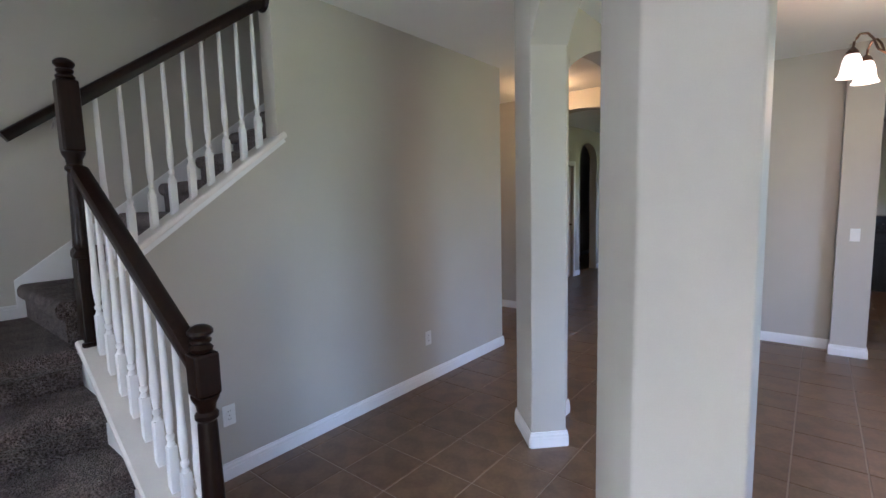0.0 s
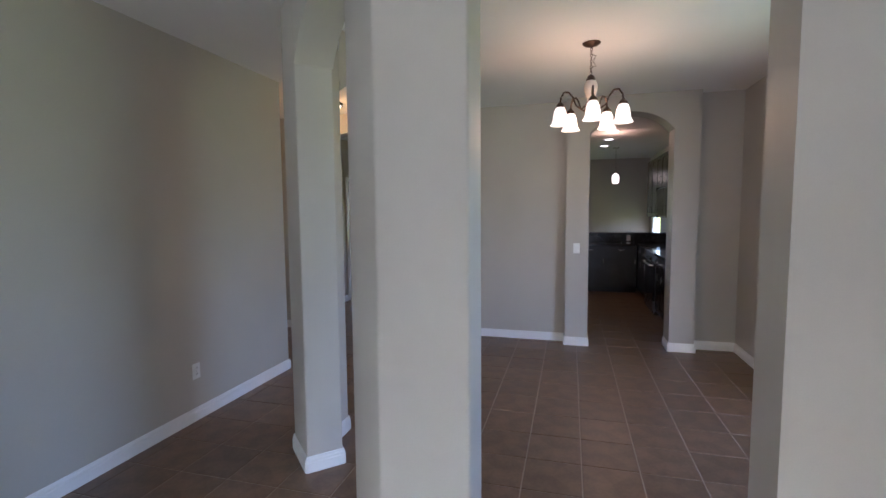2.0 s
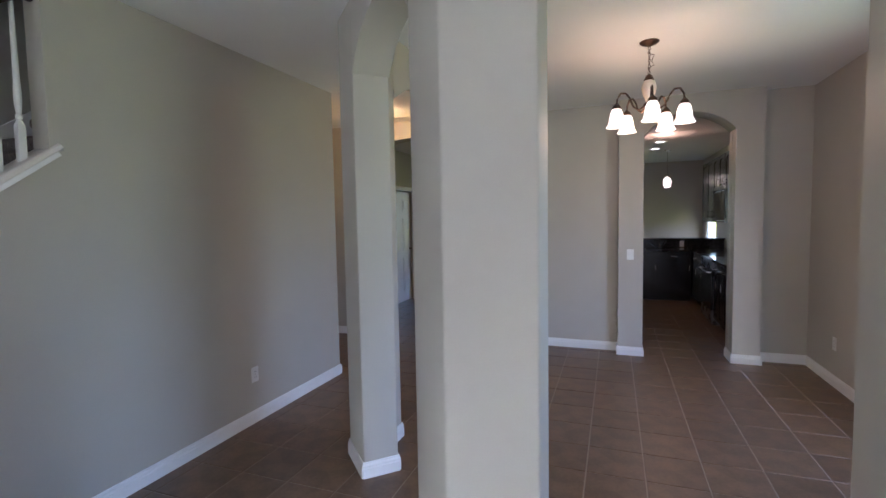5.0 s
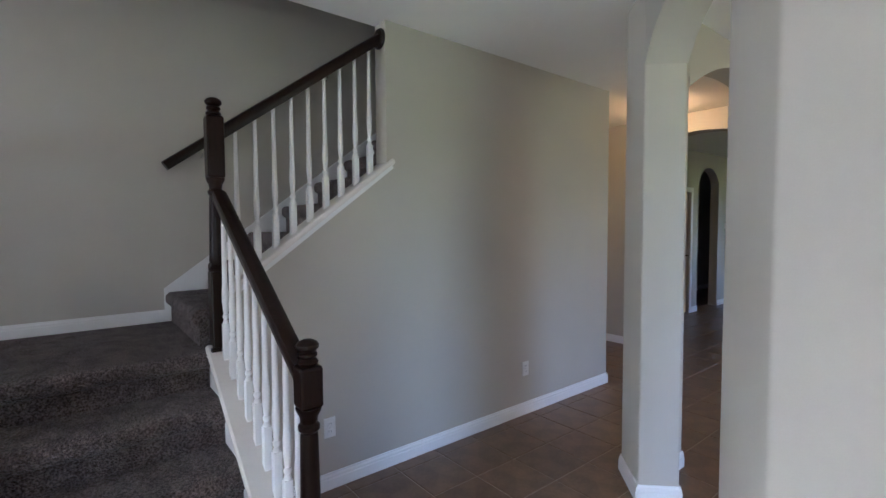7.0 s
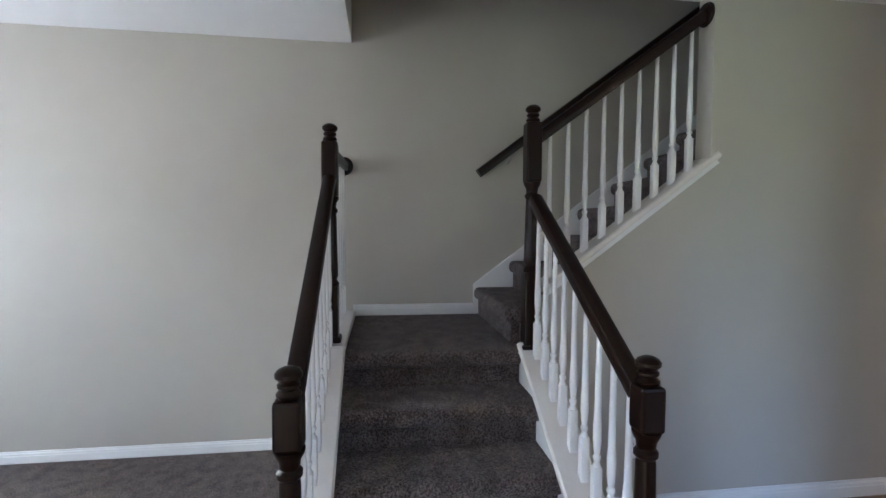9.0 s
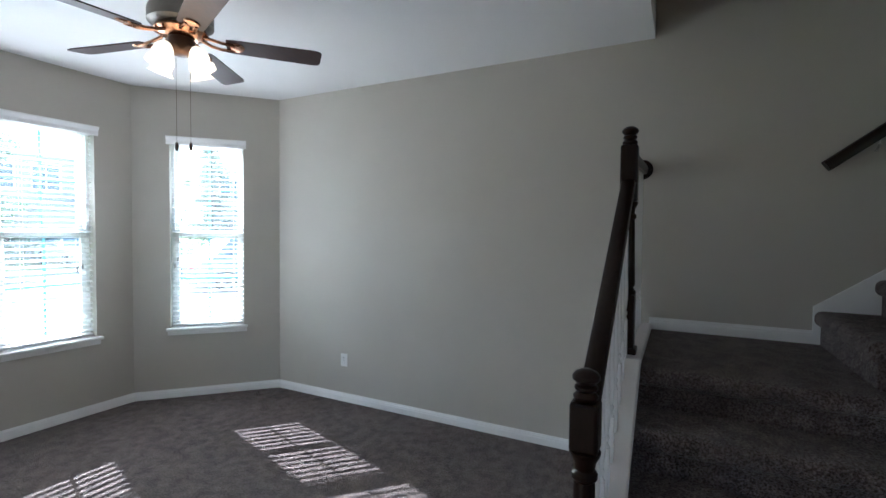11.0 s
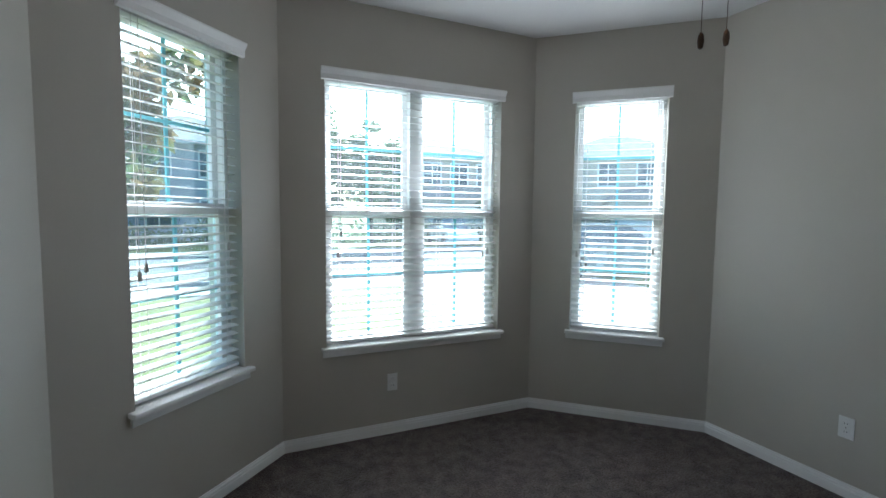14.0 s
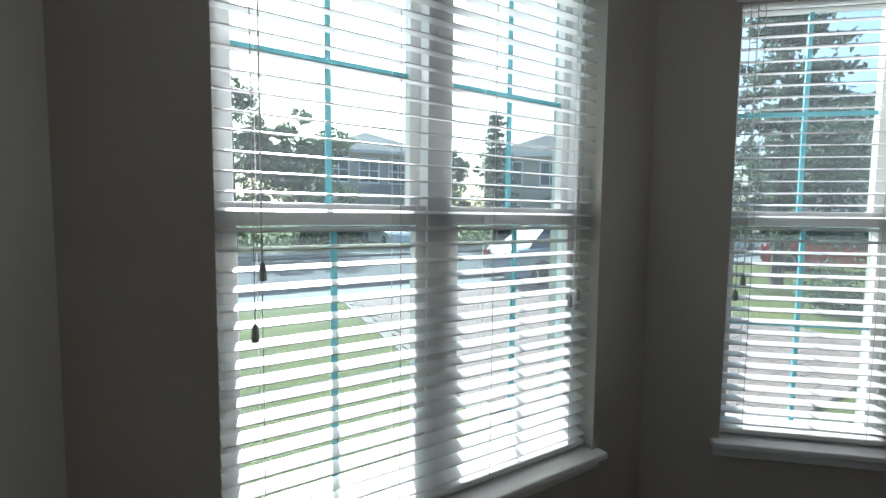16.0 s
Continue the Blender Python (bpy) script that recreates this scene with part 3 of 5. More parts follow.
def blind(p0, p1, stretch, ladders, cords, label):
    """A faux-wood blind in the recess: valance, head rail, slats, bottom rail, ladder cords, pull cords with tassels."""
    m, _ = frame_of(p0, p1)
    s0, s1 = stretch
    b = thing("window_blind", m @ Matrix.Translation((s0, 0, 0)), label, "blind", "bay window blinds")
    width, yc = s1 - s0, 0.055
    va = bmesh.new()
    prof = [(-0.012, 2.258), (-0.022, 2.262), (-0.022, 2.29), (-0.03, 2.303), (-0.040, 2.32), (-0.040, 2.328), (-0.002, 2.328), (-0.002, 2.258)]
    for x in (-0.022, width + 0.022):
        va.verts.ensure_lookup_table()
        for y, z in prof:
            va.verts.new((x, y, z))
    va.verts.ensure_lookup_table()
    n = len(prof)
    for i in range(n):
        va.faces.new((va.verts[i], va.verts[(i + 1) % n], va.verts[n + (i + 1) % n], va.verts[n + i]))
    va.faces.new([va.verts[i] for i in range(n)][::-1]), va.faces.new([va.verts[n + i] for i in range(n)])
    part("valance", va, BLIND, b, "white moulded valance")
    part("head_rail", boxed(0.006, width - 0.006, 0.03, 0.085, 2.262, 2.305), BLIND, b)
    slat = bmesh.new()
    # a slightly bowed slat
    for k in range(4):
        ya, yb = -0.025 + 0.0125 * k, -0.025 + 0.0125 * (k + 1)
        za, zb = 0.0022 * (1 - (ya / 0.025) ** 2), 0.0022 * (1 - (yb / 0.025) ** 2)
        v = [slat.verts.new(q) for q in ((0.008, ya, za), (width - 0.008, ya, za), (width - 0.008, yb, zb), (0.008, yb, zb),
                                         (0.008, ya, za + 0.0028), (width - 0.008, ya, za + 0.0028), (width - 0.008, yb, zb + 0.0028), (0.008, yb, zb + 0.0028))]
        for q in ((0, 3, 2, 1), (4, 5, 6, 7), (0, 1, 5, 4), (2, 3, 7, 6), (0, 4, 7, 3), (1, 2, 6, 5)):
            slat.faces.new([v[i] for i in q])
    bmesh.ops.remove_doubles(slat, verts=slat.verts, dist=0.0001)
    me = mesh_of("slat", slat, BLIND)
    z, pitch = WIN_B + 0.055, 0.0445
    while z < 2.245:
        ob = new("slat", me)
        ob.parent = b
        ob.matrix_basis = Matrix.Translation((0, yc, z)) @ Euler((TILT + radians(random.uniform(-1.5, 1.5)), radians(random.uniform(-0.12, 0.12)), 0)).to_matrix().to_4x4()
        z += pitch
    part("bottom_rail", boxed(0.008, width - 0.008, yc - 0.025, yc + 0.025, WIN_B + 0.012, WIN_B + 0.03, 0.004), BLIND, b)
    for f in ladders:
        x = f * width
        for y in (yc - 0.027, yc + 0.027):
            part("ladder_cord", tube(bmesh.new(), [(x, y, WIN_B + 0.02), (x, y, 2.264)], 0.0012, 5), CORD, b)
    for f, zz in cords:
        x = f * width
        part("pull_cord", tube(bmesh.new(), [(x, 0.018, zz), (x, 0.018, 2.264)], 0.0013, 5), CORD, b)
        t = part("tassel", lathe(bmesh.new(), [(0.003, zz + 0.006), (0.007, zz), (0.0085, zz - 0.012), (0.0095, zz - 0.034), (0.008, zz - 0.036)], 10), TASSEL, b, "grey plastic tassel", smooth=True)
        t.location = (x, 0.018, 0)
        t.location.z = 0
    return b


window(1, C1, C0, W1, 1, "narrow white vinyl window with muntins and a sill")
window(2, C2, C1, W2, 2, "wide double white vinyl window with muntins and a sill")
window(3, C3, C2, W3, 1, "narrow white vinyl window with muntins and a sill")
blind(C1, C0, W1, (0.15, 0.85), ((0.12, 1.30), (0.86, 1.235), (0.91, 1.20)), "open white faux-wood slat blind with valance")
blind(C2, C1, W2, (0.08, 0.37, 0.63, 0.92), ((0.07, 1.22), (0.10, 1.20), (0.92, 1.36), (0.935, 1.22)), "wide open white faux-wood slat blind with valance")
blind(C3, C2, W3, (0.15, 0.85), ((0.10, 1.235), (0.90, 1.26), (0.94, 1.20)), "open white faux-wood slat blind with valance")

# the unseen side window of the dining room
bm = bmesh.new()
for y0, y1, z0, z1 in ((2.2, 2.25, 0.6, 2.3), (3.75, 3.8, 0.6, 2.3), (2.25, 3.75, 0.6, 0.65), (2.25, 3.75, 2.25, 2.3), (2.97, 3.03, 0.65, 2.25)):
    box(bm, 1.98, 2.05, y0, y1, z0, z1)
structure("window_4", bm, VINYL, "white framed dining room window", "window")
bm = bmesh.new()
for y0, y1, z0, z1 in ((10.545, 10.6, 0.95, 1.45), (11.59, 11.645, 0.95, 1.45), (10.6, 11.59, 0.95, 0.99), (10.6, 11.59, 1.41, 1.45)):
    box(bm, 2.03, 2.09, y0, y1, z0, z1)
structure("window_5", bm, VINYL, "white framed kitchen window", "window")

# ---------------------------------------------------------------- staircase
RISE, RUN, X0 = LAND / 5, 0.27, -1.38          # lower flight climbs towards -x
YL, YR = -0.395, 0.615                          # its two balustrades
SLOPE = RISE / RUN


def carpet_step(name, x0, x1, y0, y1, z0, z1, ways):
    """A carpeted block whose nosing is rounded and overhangs."""
    bm = boxed(x0, x1, y0, y1, z0, z1)
    es = [e for e in bm.edges if all(v.co.z > z1 - 1e-4 for v in e.verts) and any(all(abs(v.co[a] - val) < 1e-4 for v in e.verts) for a, val in ways)]
    es += [e for e in bm.edges if all(v.co.z < z0 + 1e-4 for v in e.verts) and any(all(abs(v.co[a] - val) < 1e-4 for v in e.verts) for a, val in ways)]
    bmesh.ops.bevel(bm, geom=es, offset=0.036, segments=6, affect="EDGES", profile=0.5)
    return bm


stair = thing("staircase", (X0, 0.1, 0), "carpeted staircase with white curbs turning at a landing", "staircase")
tagged(stair, kind="structure")


def stair_part(name, bm, mat, label="", smooth=False):
    ob = part(name, bm, mat, stair, label, smooth)
    ob.matrix_parent_inverse = Matrix.Translation((-X0, -0.1, 0))
    return ob


for i in range(4):
    xf = X0 - RUN * i
    bm = carpet_step("tread", xf - RUN - 0.06, xf + 0.032, YL + 0.055, YR - 0.055, RISE * (i + 1) - 0.085, RISE * (i + 1), ((0, xf + 0.032),))
    stair_part("tread", bm, CARPET, "taupe carpeted tread", True)
    stair_part("riser", boxed(xf - 0.06, xf - 0.012, YL + 0.055, YR - 0.055, RISE * i - 0.01, RISE * (i + 1) - 0.055), CARPET)
xl = X0 - RUN * 4
stair_part("riser", boxed(xl - 0.06, xl - 0.012, YL + 0.055, YR - 0.055, RISE * 4 - 0.01, LAND - 0.055), CARPET)
stair_part("landing", carpet_step("landing", LX + 0.001, xl + 0.032, YL + 0.055, 0.55, LAND - 0.085, LAND, ((0, xl + 0.032),)), CARPET, "taupe carpeted landing", True)
UR, UG, UY = 0.187, 0.251, 0.535
for i in range(12):
    yf = UY + UG * i
    bm = carpet_step("tread", LX + 0.016, SX - 0.125, yf - 0.03, yf + UG + 0.05, LAND + UR * (i + 1) - 0.085, LAND + UR * (i + 1), ((1, yf - 0.03),))
    stair_part("tread", bm, CARPET, "taupe carpeted tread", True)
    stair_part("riser", boxed(LX + 0.016, SX - 0.125, yf, yf + 0.05, LAND + UR * i - 0.01, LAND + UR * (i + 1) - 0.08), CARPET)


def slanted(y0, y1, a, b, drop):
    """A curb between two heights: ends a and b are (x, z), its foot straight down to the floor."""
    bm = bmesh.new()
    v = [bm.verts.new((x, y, z)) for y in (y0, y1) for x, z in ((a[0], a[1]), (b[0], b[1]), (b[0], drop), (a[0], drop))]
    for q in ((0, 1, 2, 3), (7, 6, 5, 4), (0, 4, 5, 1), (1, 5, 6, 2), (2, 6, 7, 3), (3, 7, 4, 0)):
        bm.faces.new([v[i] for i in q])
    return bm


def curb_z(x):
    return LAND + 0.012 + SLOPE * (xl + 0.01 - x)


CAPS = [(-0.078, -0.012), (-0.078, 0.006), (-0.07, 0.013), (0.07, 0.013), (0.078, 0.006), (0.078, -0.012), (0.062, -0.024), (-0.062, -0.024)]
for yy in (YL, YR):
    xe = X0 + 0.0
    stair_part("curb", slanted(yy - 0.06, yy + 0.06, (xl, curb_z(xl) - 0.02), (xe, curb_z(xe) - 0.02), 0.0), TRIM, "white painted stair curb")
    stair_part("cap", sweep(bmesh.new(), CAPS, (xl + 0.005, yy, curb_z(xl)), (xe + 0.01, yy, curb_z(xe + 0.01))), CAPW, "cream white cap board", True)
# level curb of the landing's open side, and the stub behind the right newel
stair_part("curb", boxed(LX, xl, YL - 0.06, YL + 0.06, 0.0, LAND + 0.0), TRIM, "white painted landing curb")
stair_part("cap", sweep(bmesh.new(), CAPS, (LX, YL, LAND + 0.022), (xl + 0.004, YL, LAND + 0.022)), CAPW, "cream white cap board", True)
stair_part("curb", boxed(SX - 0.12, SX, 0.555, 0.675, 0.0, LAND - 0.04), TRIM, "white painted newel block")
stair_part("cap", boxed(SX - 0.145, SX + 0.015, 0.532, 0.69, LAND - 0.04, LAND - 0.016, 0.006), CAPW, "cream white cap board")


def up_z(y):
    return 1.325 + 0.745 * (y - 0.828)


stair_part("cap", sweep(bmesh.new(), CAPS, (SX - 0.06, 0.66, up_z(0.66)), (SX - 0.06, 1.61, up_z(1.61))), CAPW, "cream white cap board", True)
stair_part("moulding", sweep(bmesh.new(), [(-0.006, -0.014), (0.006, -0.014), (0.006, 0.012), (-0.006, 0.012)], (SX + 0.007, 0.68, up_z(0.68) - 0.03), (SX + 0.007, 1.6, up_z(1.6) - 0.03)), TRIM)
# skirt board on the outer wall of the upper flight
bm = bmesh.new()
prof = [(0.50, LAND - 0.02), (0.50, 1.115), (2.9, 1.115 + 0.745 * 2.4), (2.9, LAND - 0.02)]
v = [bm.verts.new((x, y, z)) for x in (LX, LX + 0.014) for y, z in prof]
for q in ((0, 1, 2, 3), (7, 6, 5, 4), (0, 4, 5, 1), (1, 5, 6, 2), (2, 6, 7, 3), (3, 7, 4, 0)):
    bm.faces.new([v[i] for i in q])
stair_part("skirt_board", bm, TRIM, "white painted skirt board")
skirting((LX, 0.50), (LX, YL + 0.06), z=LAND, h=0.075)

FINIAL = [(0.030, 0.0), (0.038, 0.006), (0.040, 0.014), (0.034, 0.020), (0.028, 0.026), (0.036, 0.033), (0.036, 0.040), (0.028, 0.046), (0.034, 0.052), (0.043, 0.060), (0.043, 0.070), (0.034, 0.080), (0.018, 0.087), (0.0, 0.089)]


def newel(name, x, y, foot, low, high, top, label):
    """A box-and-turned newel: square foot to low, turned shaft to high, square block to top, finial."""
    ob = thing(name, (x, y, foot), label, "newel post", "stair newel posts")
    s = 0.039
    if low > foot:
        part("lower_block", boxed(-s, s, -s, s, 0.0, low - foot, 0.006), WOOD, ob)
        part("base_ring", boxed(-s - 0.012, s + 0.012, -s - 0.012, s + 0.012, 0.0, 0.035, 0.008), WOOD, ob)
    d, t = low - foot, high - foot
    part("shaft", lathe(bmesh.new(), [(0.040, d), (0.043, d + 0.012), (0.036, d + 0.022), (0.030, d + 0.032), (0.038, d + 0.05), (0.036, d + 0.09), (0.030, t - 0.10),
                                      (0.028, t - 0.085), (0.036, t - 0.075), (0.036, t - 0.062), (0.028, t - 0.052), (0.031, t - 0.03), (0.040, t - 0.014), (0.043, t - 0.004), (0.043, t)], 20), WOOD, ob, "turned wooden shaft", True)
    blk = bmesh.new()
    box(blk, -s, s, -s, s, t, top - foot, 0.010)
    part("upper_block", blk, WOOD, ob)
    part("finial", lathe(bmesh.new(), [(0.88 * r, top - foot + z) for r, z in FINIAL], 20), WOOD, ob, "turned mushroom finial", True)
    return ob


RAIL = [(-0.026, -0.030), (-0.030, -0.010), (-0.033, 0.008), (-0.028, 0.022), (-0.014, 0.030), (0.014, 0.030), (0.028, 0.022), (0.033, 0.008), (0.030, -0.010), (0.026, -0.030)]


def balustrade(name, rail_a, rail_b, foot_a, foot_b, count, label, lead=0.5):
    """A wooden handrail over turned white balusters that stand on a cap."""
    ra, rb, fa, fb = (Vector(q) for q in (rail_a, rail_b, foot_a, foot_b))
    ob = thing(name, fa, label, "balustrade", "stair balustrades")
    part("handrail", sweep(bmesh.new(), RAIL, ra - fa, rb - fa), WOOD, ob, "dark stained wooden handrail", True)
    for i in range(count):
        f = (i + lead) / (count - 1 + 2 * lead)
        a, b = fa.lerp(fb, f) - fa, ra.lerp(rb, f) - fa
        h = b.z - a.z - 0.025
        q = 0.2
        bm = bmesh.new()
        box(bm, -0.016, 0.016, -0.016, 0.016, -0.025, q - 0.03, 0.002)
        lathe(bm, [(0.0165, q - 0.034), (0.012, q - 0.018), (0.0095, q - 0.01), (0.0145, q), (0.0145, q + 0.008), (0.0095, q + 0.016), (0.0115, q + 0.028), (0.0155, q + 0.07), (0.0155, q + 0.12), (0.0125, q + 0.32 * (h - q)), (0.0095, h)], 12)
        bal = part("baluster", bm, TRIM, ob, "turned white painted baluster", True)
        bal.location = (a.x, a.y, a.z)
    return ob


newel("newel_post", -1.48, 0.648, curb_z(-1.485) - 0.012, curb_z(-1.485) + 0.10, 0.905, 1.045, "dark stained lower newel post with turned shaft")
newel("newel_post", -1.49, YL, curb_z(-1.49) - 0.012, curb_z(-1.49) + 0.10, 0.905, 1.045, "dark stained lower newel post beside the carpet")
newel("newel_post", -2.455, 0.603, LAND - 0.016, 1.29, 1.74, 2.035, "tall dark stained newel post at the landing")
newel("newel_post", -2.555, YL, LAND + 0.028, 1.22, 1.66, 1.93, "tall dark stained newel post on the landing curb")
balustrade("balustrade", (-1.52, 0.646, 1.01), (-2.42, 0.61, 1.655), (-1.52, 0.646, curb_z(-1.52) + 0.012), (-2.42, 0.61, curb_z(-2.42) + 0.012), 9, "lower stair balustrade with white balusters")
balustrade("balustrade", (-1.53, YL, 1.01), (-2.52, YL, 1.74), (-1.53, YL, curb_z(-1.53) + 0.012), (-2.52, YL, curb_z(-2.52) + 0.012), 9, "lower stair balustrade beside the carpeted living room")
balustrade("balustrade", (SX - 0.06, 0.64, 1.965), (SX - 0.06, 1.555, 2.645), (SX - 0.06, 0.64, up_z(0.64) + 0.012), (SX - 0.06, 1.555, up_z(1.555) + 0.012), 9, "upper stair balustrade with white balusters", 0.75)
balustrade("balustrade", (-2.59, YL, 1.88), (LX + 0.02, YL, 1.92), (-2.59, YL, LAND + 0.035), (LX, YL, LAND + 0.035), 6, "level landing balustrade with white balusters")


def rosette(m, label):
    ob = part("rail_rosette", lathe(bmesh.new(), [(0.062, 0.0), (0.062, 0.008), (0.055, 0.014), (0.055, 0.018), (0.045, 0.022), (0.0, 0.023)], 24, m), WOOD, None, label, True)
    return tagged(ob, category="rosette")


rosette(pose(SX - 0.06, 1.564, 2.645, 90, 0, 0), "round dark wooden rosette on the wall end")
rosette(pose(LX + 0.001, YL, 1.92, 0, 90, 0), "round dark wooden rosette on the living room wall")
# handrail on the outer wall of the upper flight
wr = thing("wall_handrail", (LX + 0.06, 0.52, 1.885), "dark stained wall handrail on metal brackets", "handrail")
part("handrail", sweep(bmesh.new(), RAIL, (0, 0, 0), (0, 2.3, 2.3 * 0.745)), WOOD, wr, "", True)
for f in (0.22, 1.1, 2.0):
    part("bracket", tube(bmesh.new(), [(-0.06, f, f * 0.745 - 0.085), (-0.03, f, f * 0.745 - 0.085), (-0.004, f, f * 0.745 - 0.06), (0, f, f * 0.745 - 0.03)], 0.006, 8), CHROME, wr, "metal rail bracket", True)

# ---------------------------------------------------------------- wall plates
def plate(name, m, kind, label):
    """A wall plate in its own frame: x along the wall, y out of it, z up."""
    ob = thing(name, m, label, kind)
    part("cover", boxed(-0.035, 0.035, 0.0005, 0.0065, -0.057, 0.057, 0.002), PLATE, ob)
    if kind == "outlet":
        for z in (-0.022, 0.022):
            r = part("socket", boxed(-0.017, 0.017, 0.0062, 0.009, z - 0.015, z + 0.015, 0.002), PLATE, ob)
            for x in (-0.006, 0.006):
                part("slot", boxed(x - 0.0012, x + 0.0012, 0.0088, 0.0096, z - 0.003, z + 0.006), SLOT, r)
    else:
        part("rocker", boxed(-0.016, 0.016, 0.0062, 0.0105, -0.033, 0.033, 0.002), PLATE, ob)
    part("screw", lathe(bmesh.new(), [(0.003, 0), (0.003, 0.001), (0.0, 0.0014)], 8, pose(0, 0.0065, 0, -90)), CHROME, ob)
    return ob


def on_wall(x, y, z, yaw):
    return pose(x, y, z, 0, 0, yaw)


plate("outlet", on_wall(SX, 1.163, 0.358, -90), "outlet", "white duplex outlet low on the stair wall")
plate("outlet", on_wall(SX, 2.835, 0.366, -90), "outlet", "white duplex outlet near the hall corner")
plate("outlet", on_wall(LX, -2.795, 0.368, -90), "outlet", "white duplex outlet low on the living room wall")
plate("outlet", on_wall(-1.448, -4.402, 0.348, 0), "outlet", "white duplex outlet under the wide bay window")
plate("light_switch", on_wall(0.275, 5.46, 1.10, 180), "switch", "white rocker light switch beside the kitchen arch")
plate("outlet", on_wall(1.92, 5.0, 0.37, 90), "outlet", "white duplex outlet on the dining room wall")

# ---------------------------------------------------------------- chandelier
ch = thing("chandelier", (0.337, 3.764, H), "bronze five-arm chandelier with lit frosted bell shades", "chandelier")
part("canopy", lathe(bmesh.new(), [(0.065, 0.0), (0.065, -0.006), (0.05, -0.018), (0.02, -0.028), (0.008, -0.034), (0.0, -0.034)], 24), BRONZE, ch, "", True)
for i in range(9):
    lk = bmesh.new()
    ring = [Vector((0.008 * math.cos(a), 0, 0.013 * math.sin(a))) for a in (2 * math.pi * k / 10 for k in range(11))]
    turn = Euler((0, 0, radians(90 * (i % 2) + 20))).to_matrix()
    tube(lk, [turn @ p + Vector((0, 0, -0.046 - 0.021 * i)) for p in ring], 0.0022, 6)
    part("chain_link", lk, BRONZE, ch, "", True)
wire = [(0.012 * math.sin(2.4 * k) + (0.022 if 2 < k < 7 else 0), 0.008 * math.cos(3 * k), -0.03 - 0.022 * k) for k in range(10)]
part("wire", tube(bmesh.new(), wire, 0.0025, 6), BRONZE, ch, "loose lamp wire wound about the chain", True)
part("cap", lathe(bmesh.new(), [(0.008, -0.225), (0.022, -0.235), (0.028, -0.25), (0.036, -0.265), (0.034, -0.272)], 20), BRONZE, ch, "", True)
part("vase", lathe(bmesh.new(), [(0.034, -0.27), (0.047, -0.295), (0.05, -0.325), (0.04, -0.365), (0.028, -0.40), (0.024, -0.425)], 24), OPAL, ch, "opal glass body", True)
part("hub", lathe(bmesh.new(), [(0.024, -0.42), (0.038, -0.435), (0.04, -0.455), (0.026, -0.475), (0.014, -0.50), (0.016, -0.515), (0.0, -0.53)], 20), BRONZE, ch, "", True)
BELL = [(0.022, 0.0), (0.034, -0.011), (0.044, -0.036), (0.049, -0.067), (0.053, -0.098), (0.062, -0.120), (0.071, -0.132)]
for i in range(5):
    a = radians(-88 + 72 * i)
    c, s = math.cos(a), math.sin(a)
    pts = [(0.03, -0.445), (0.07, -0.475), (0.11, -0.45), (0.135, -0.39), (0.165, -0.355), (0.20, -0.355), (0.225, -0.395), (0.23, -0.445)]
    fine = []
    for k in range(len(pts) - 1):
        for j in range(3):
            t = j / 3
            fine.append((pts[k][0] * (1 - t) + pts[k + 1][0] * t, pts[k][1] * (1 - t) + pts[k + 1][1] * t))
    fine.append(pts[-1])
    arm = part("arm", tube(bmesh.new(), [(r * c, r * s, z) for r, z in fine], 0.0065, 8), BRONZE, ch, "curved bronze arm", True)
    m = Matrix.Translation((0.23 * c, 0.23 * s, -0.445))
    part("holder", lathe(bmesh.new(), [(0.008, 0.02), (0.02, 0.008), (0.03, -0.006), (0.032, -0.018), (0.027, -0.02)], 16, m), BRONZE, arm, "", True)
    bell = bmesh.new()
    lathe(bell, BELL[:-1] + [BELL[-1], (0.067, -0.132)] + [(r - 0.004, z) for r, z in BELL[:-1][::-1]], 24, m @ Matrix.Translation((0, 0, -0.016)))
    part("shade", bell, SHADE, arm, "lit frosted glass bell shade", True)
bulb("chandelier_bulbs", (0.337, 3.764, H - 0.60), 1.15, WARM, 0.12)

# ---------------------------------------------------------------- ceiling fan
FX, FY = -1.635, -2.36
fan = thing("ceiling_fan", (FX, FY, H - 0.075), "five-blade ceiling fan with lit tulip shades, at rest", "ceiling fan")
part("canopy", lathe(bmesh.new(), [(0.075, 0.075), (0.075, 0.06), (0.055, 0.03), (0.02, 0.015), (0.0, 0.015)], 28), BRONZE, fan, "", True)
part("downrod", tube(bmesh.new(), [(0, 0, 0.02), (0, 0, -0.08)], 0.012, 10), BRONZE, fan)
part("housing", lathe(bmesh.new(), [(0.0, -0.075), (0.05, -0.078), (0.12, -0.088), (0.14, -0.10), (0.145, -0.115), (0.145, -0.165), (0.12, -0.18), (0.10, -0.185)], 32), PEWTER, fan, "pewter motor housing", True)
part("flywheel", lathe(bmesh.new(), [(0.10, -0.185), (0.115, -0.19), (0.12, -0.205), (0.09, -0.22), (0.06, -0.23)], 32), COPPER, fan, "copper rimmed flywheel", True)
part("switch_housing", lathe(bmesh.new(), [(0.055, -0.225), (0.062, -0.24), (0.06, -0.285), (0.05, -0.30), (0.035, -0.31), (0.0, -0.315)], 24), BRONZE, fan, "", True)

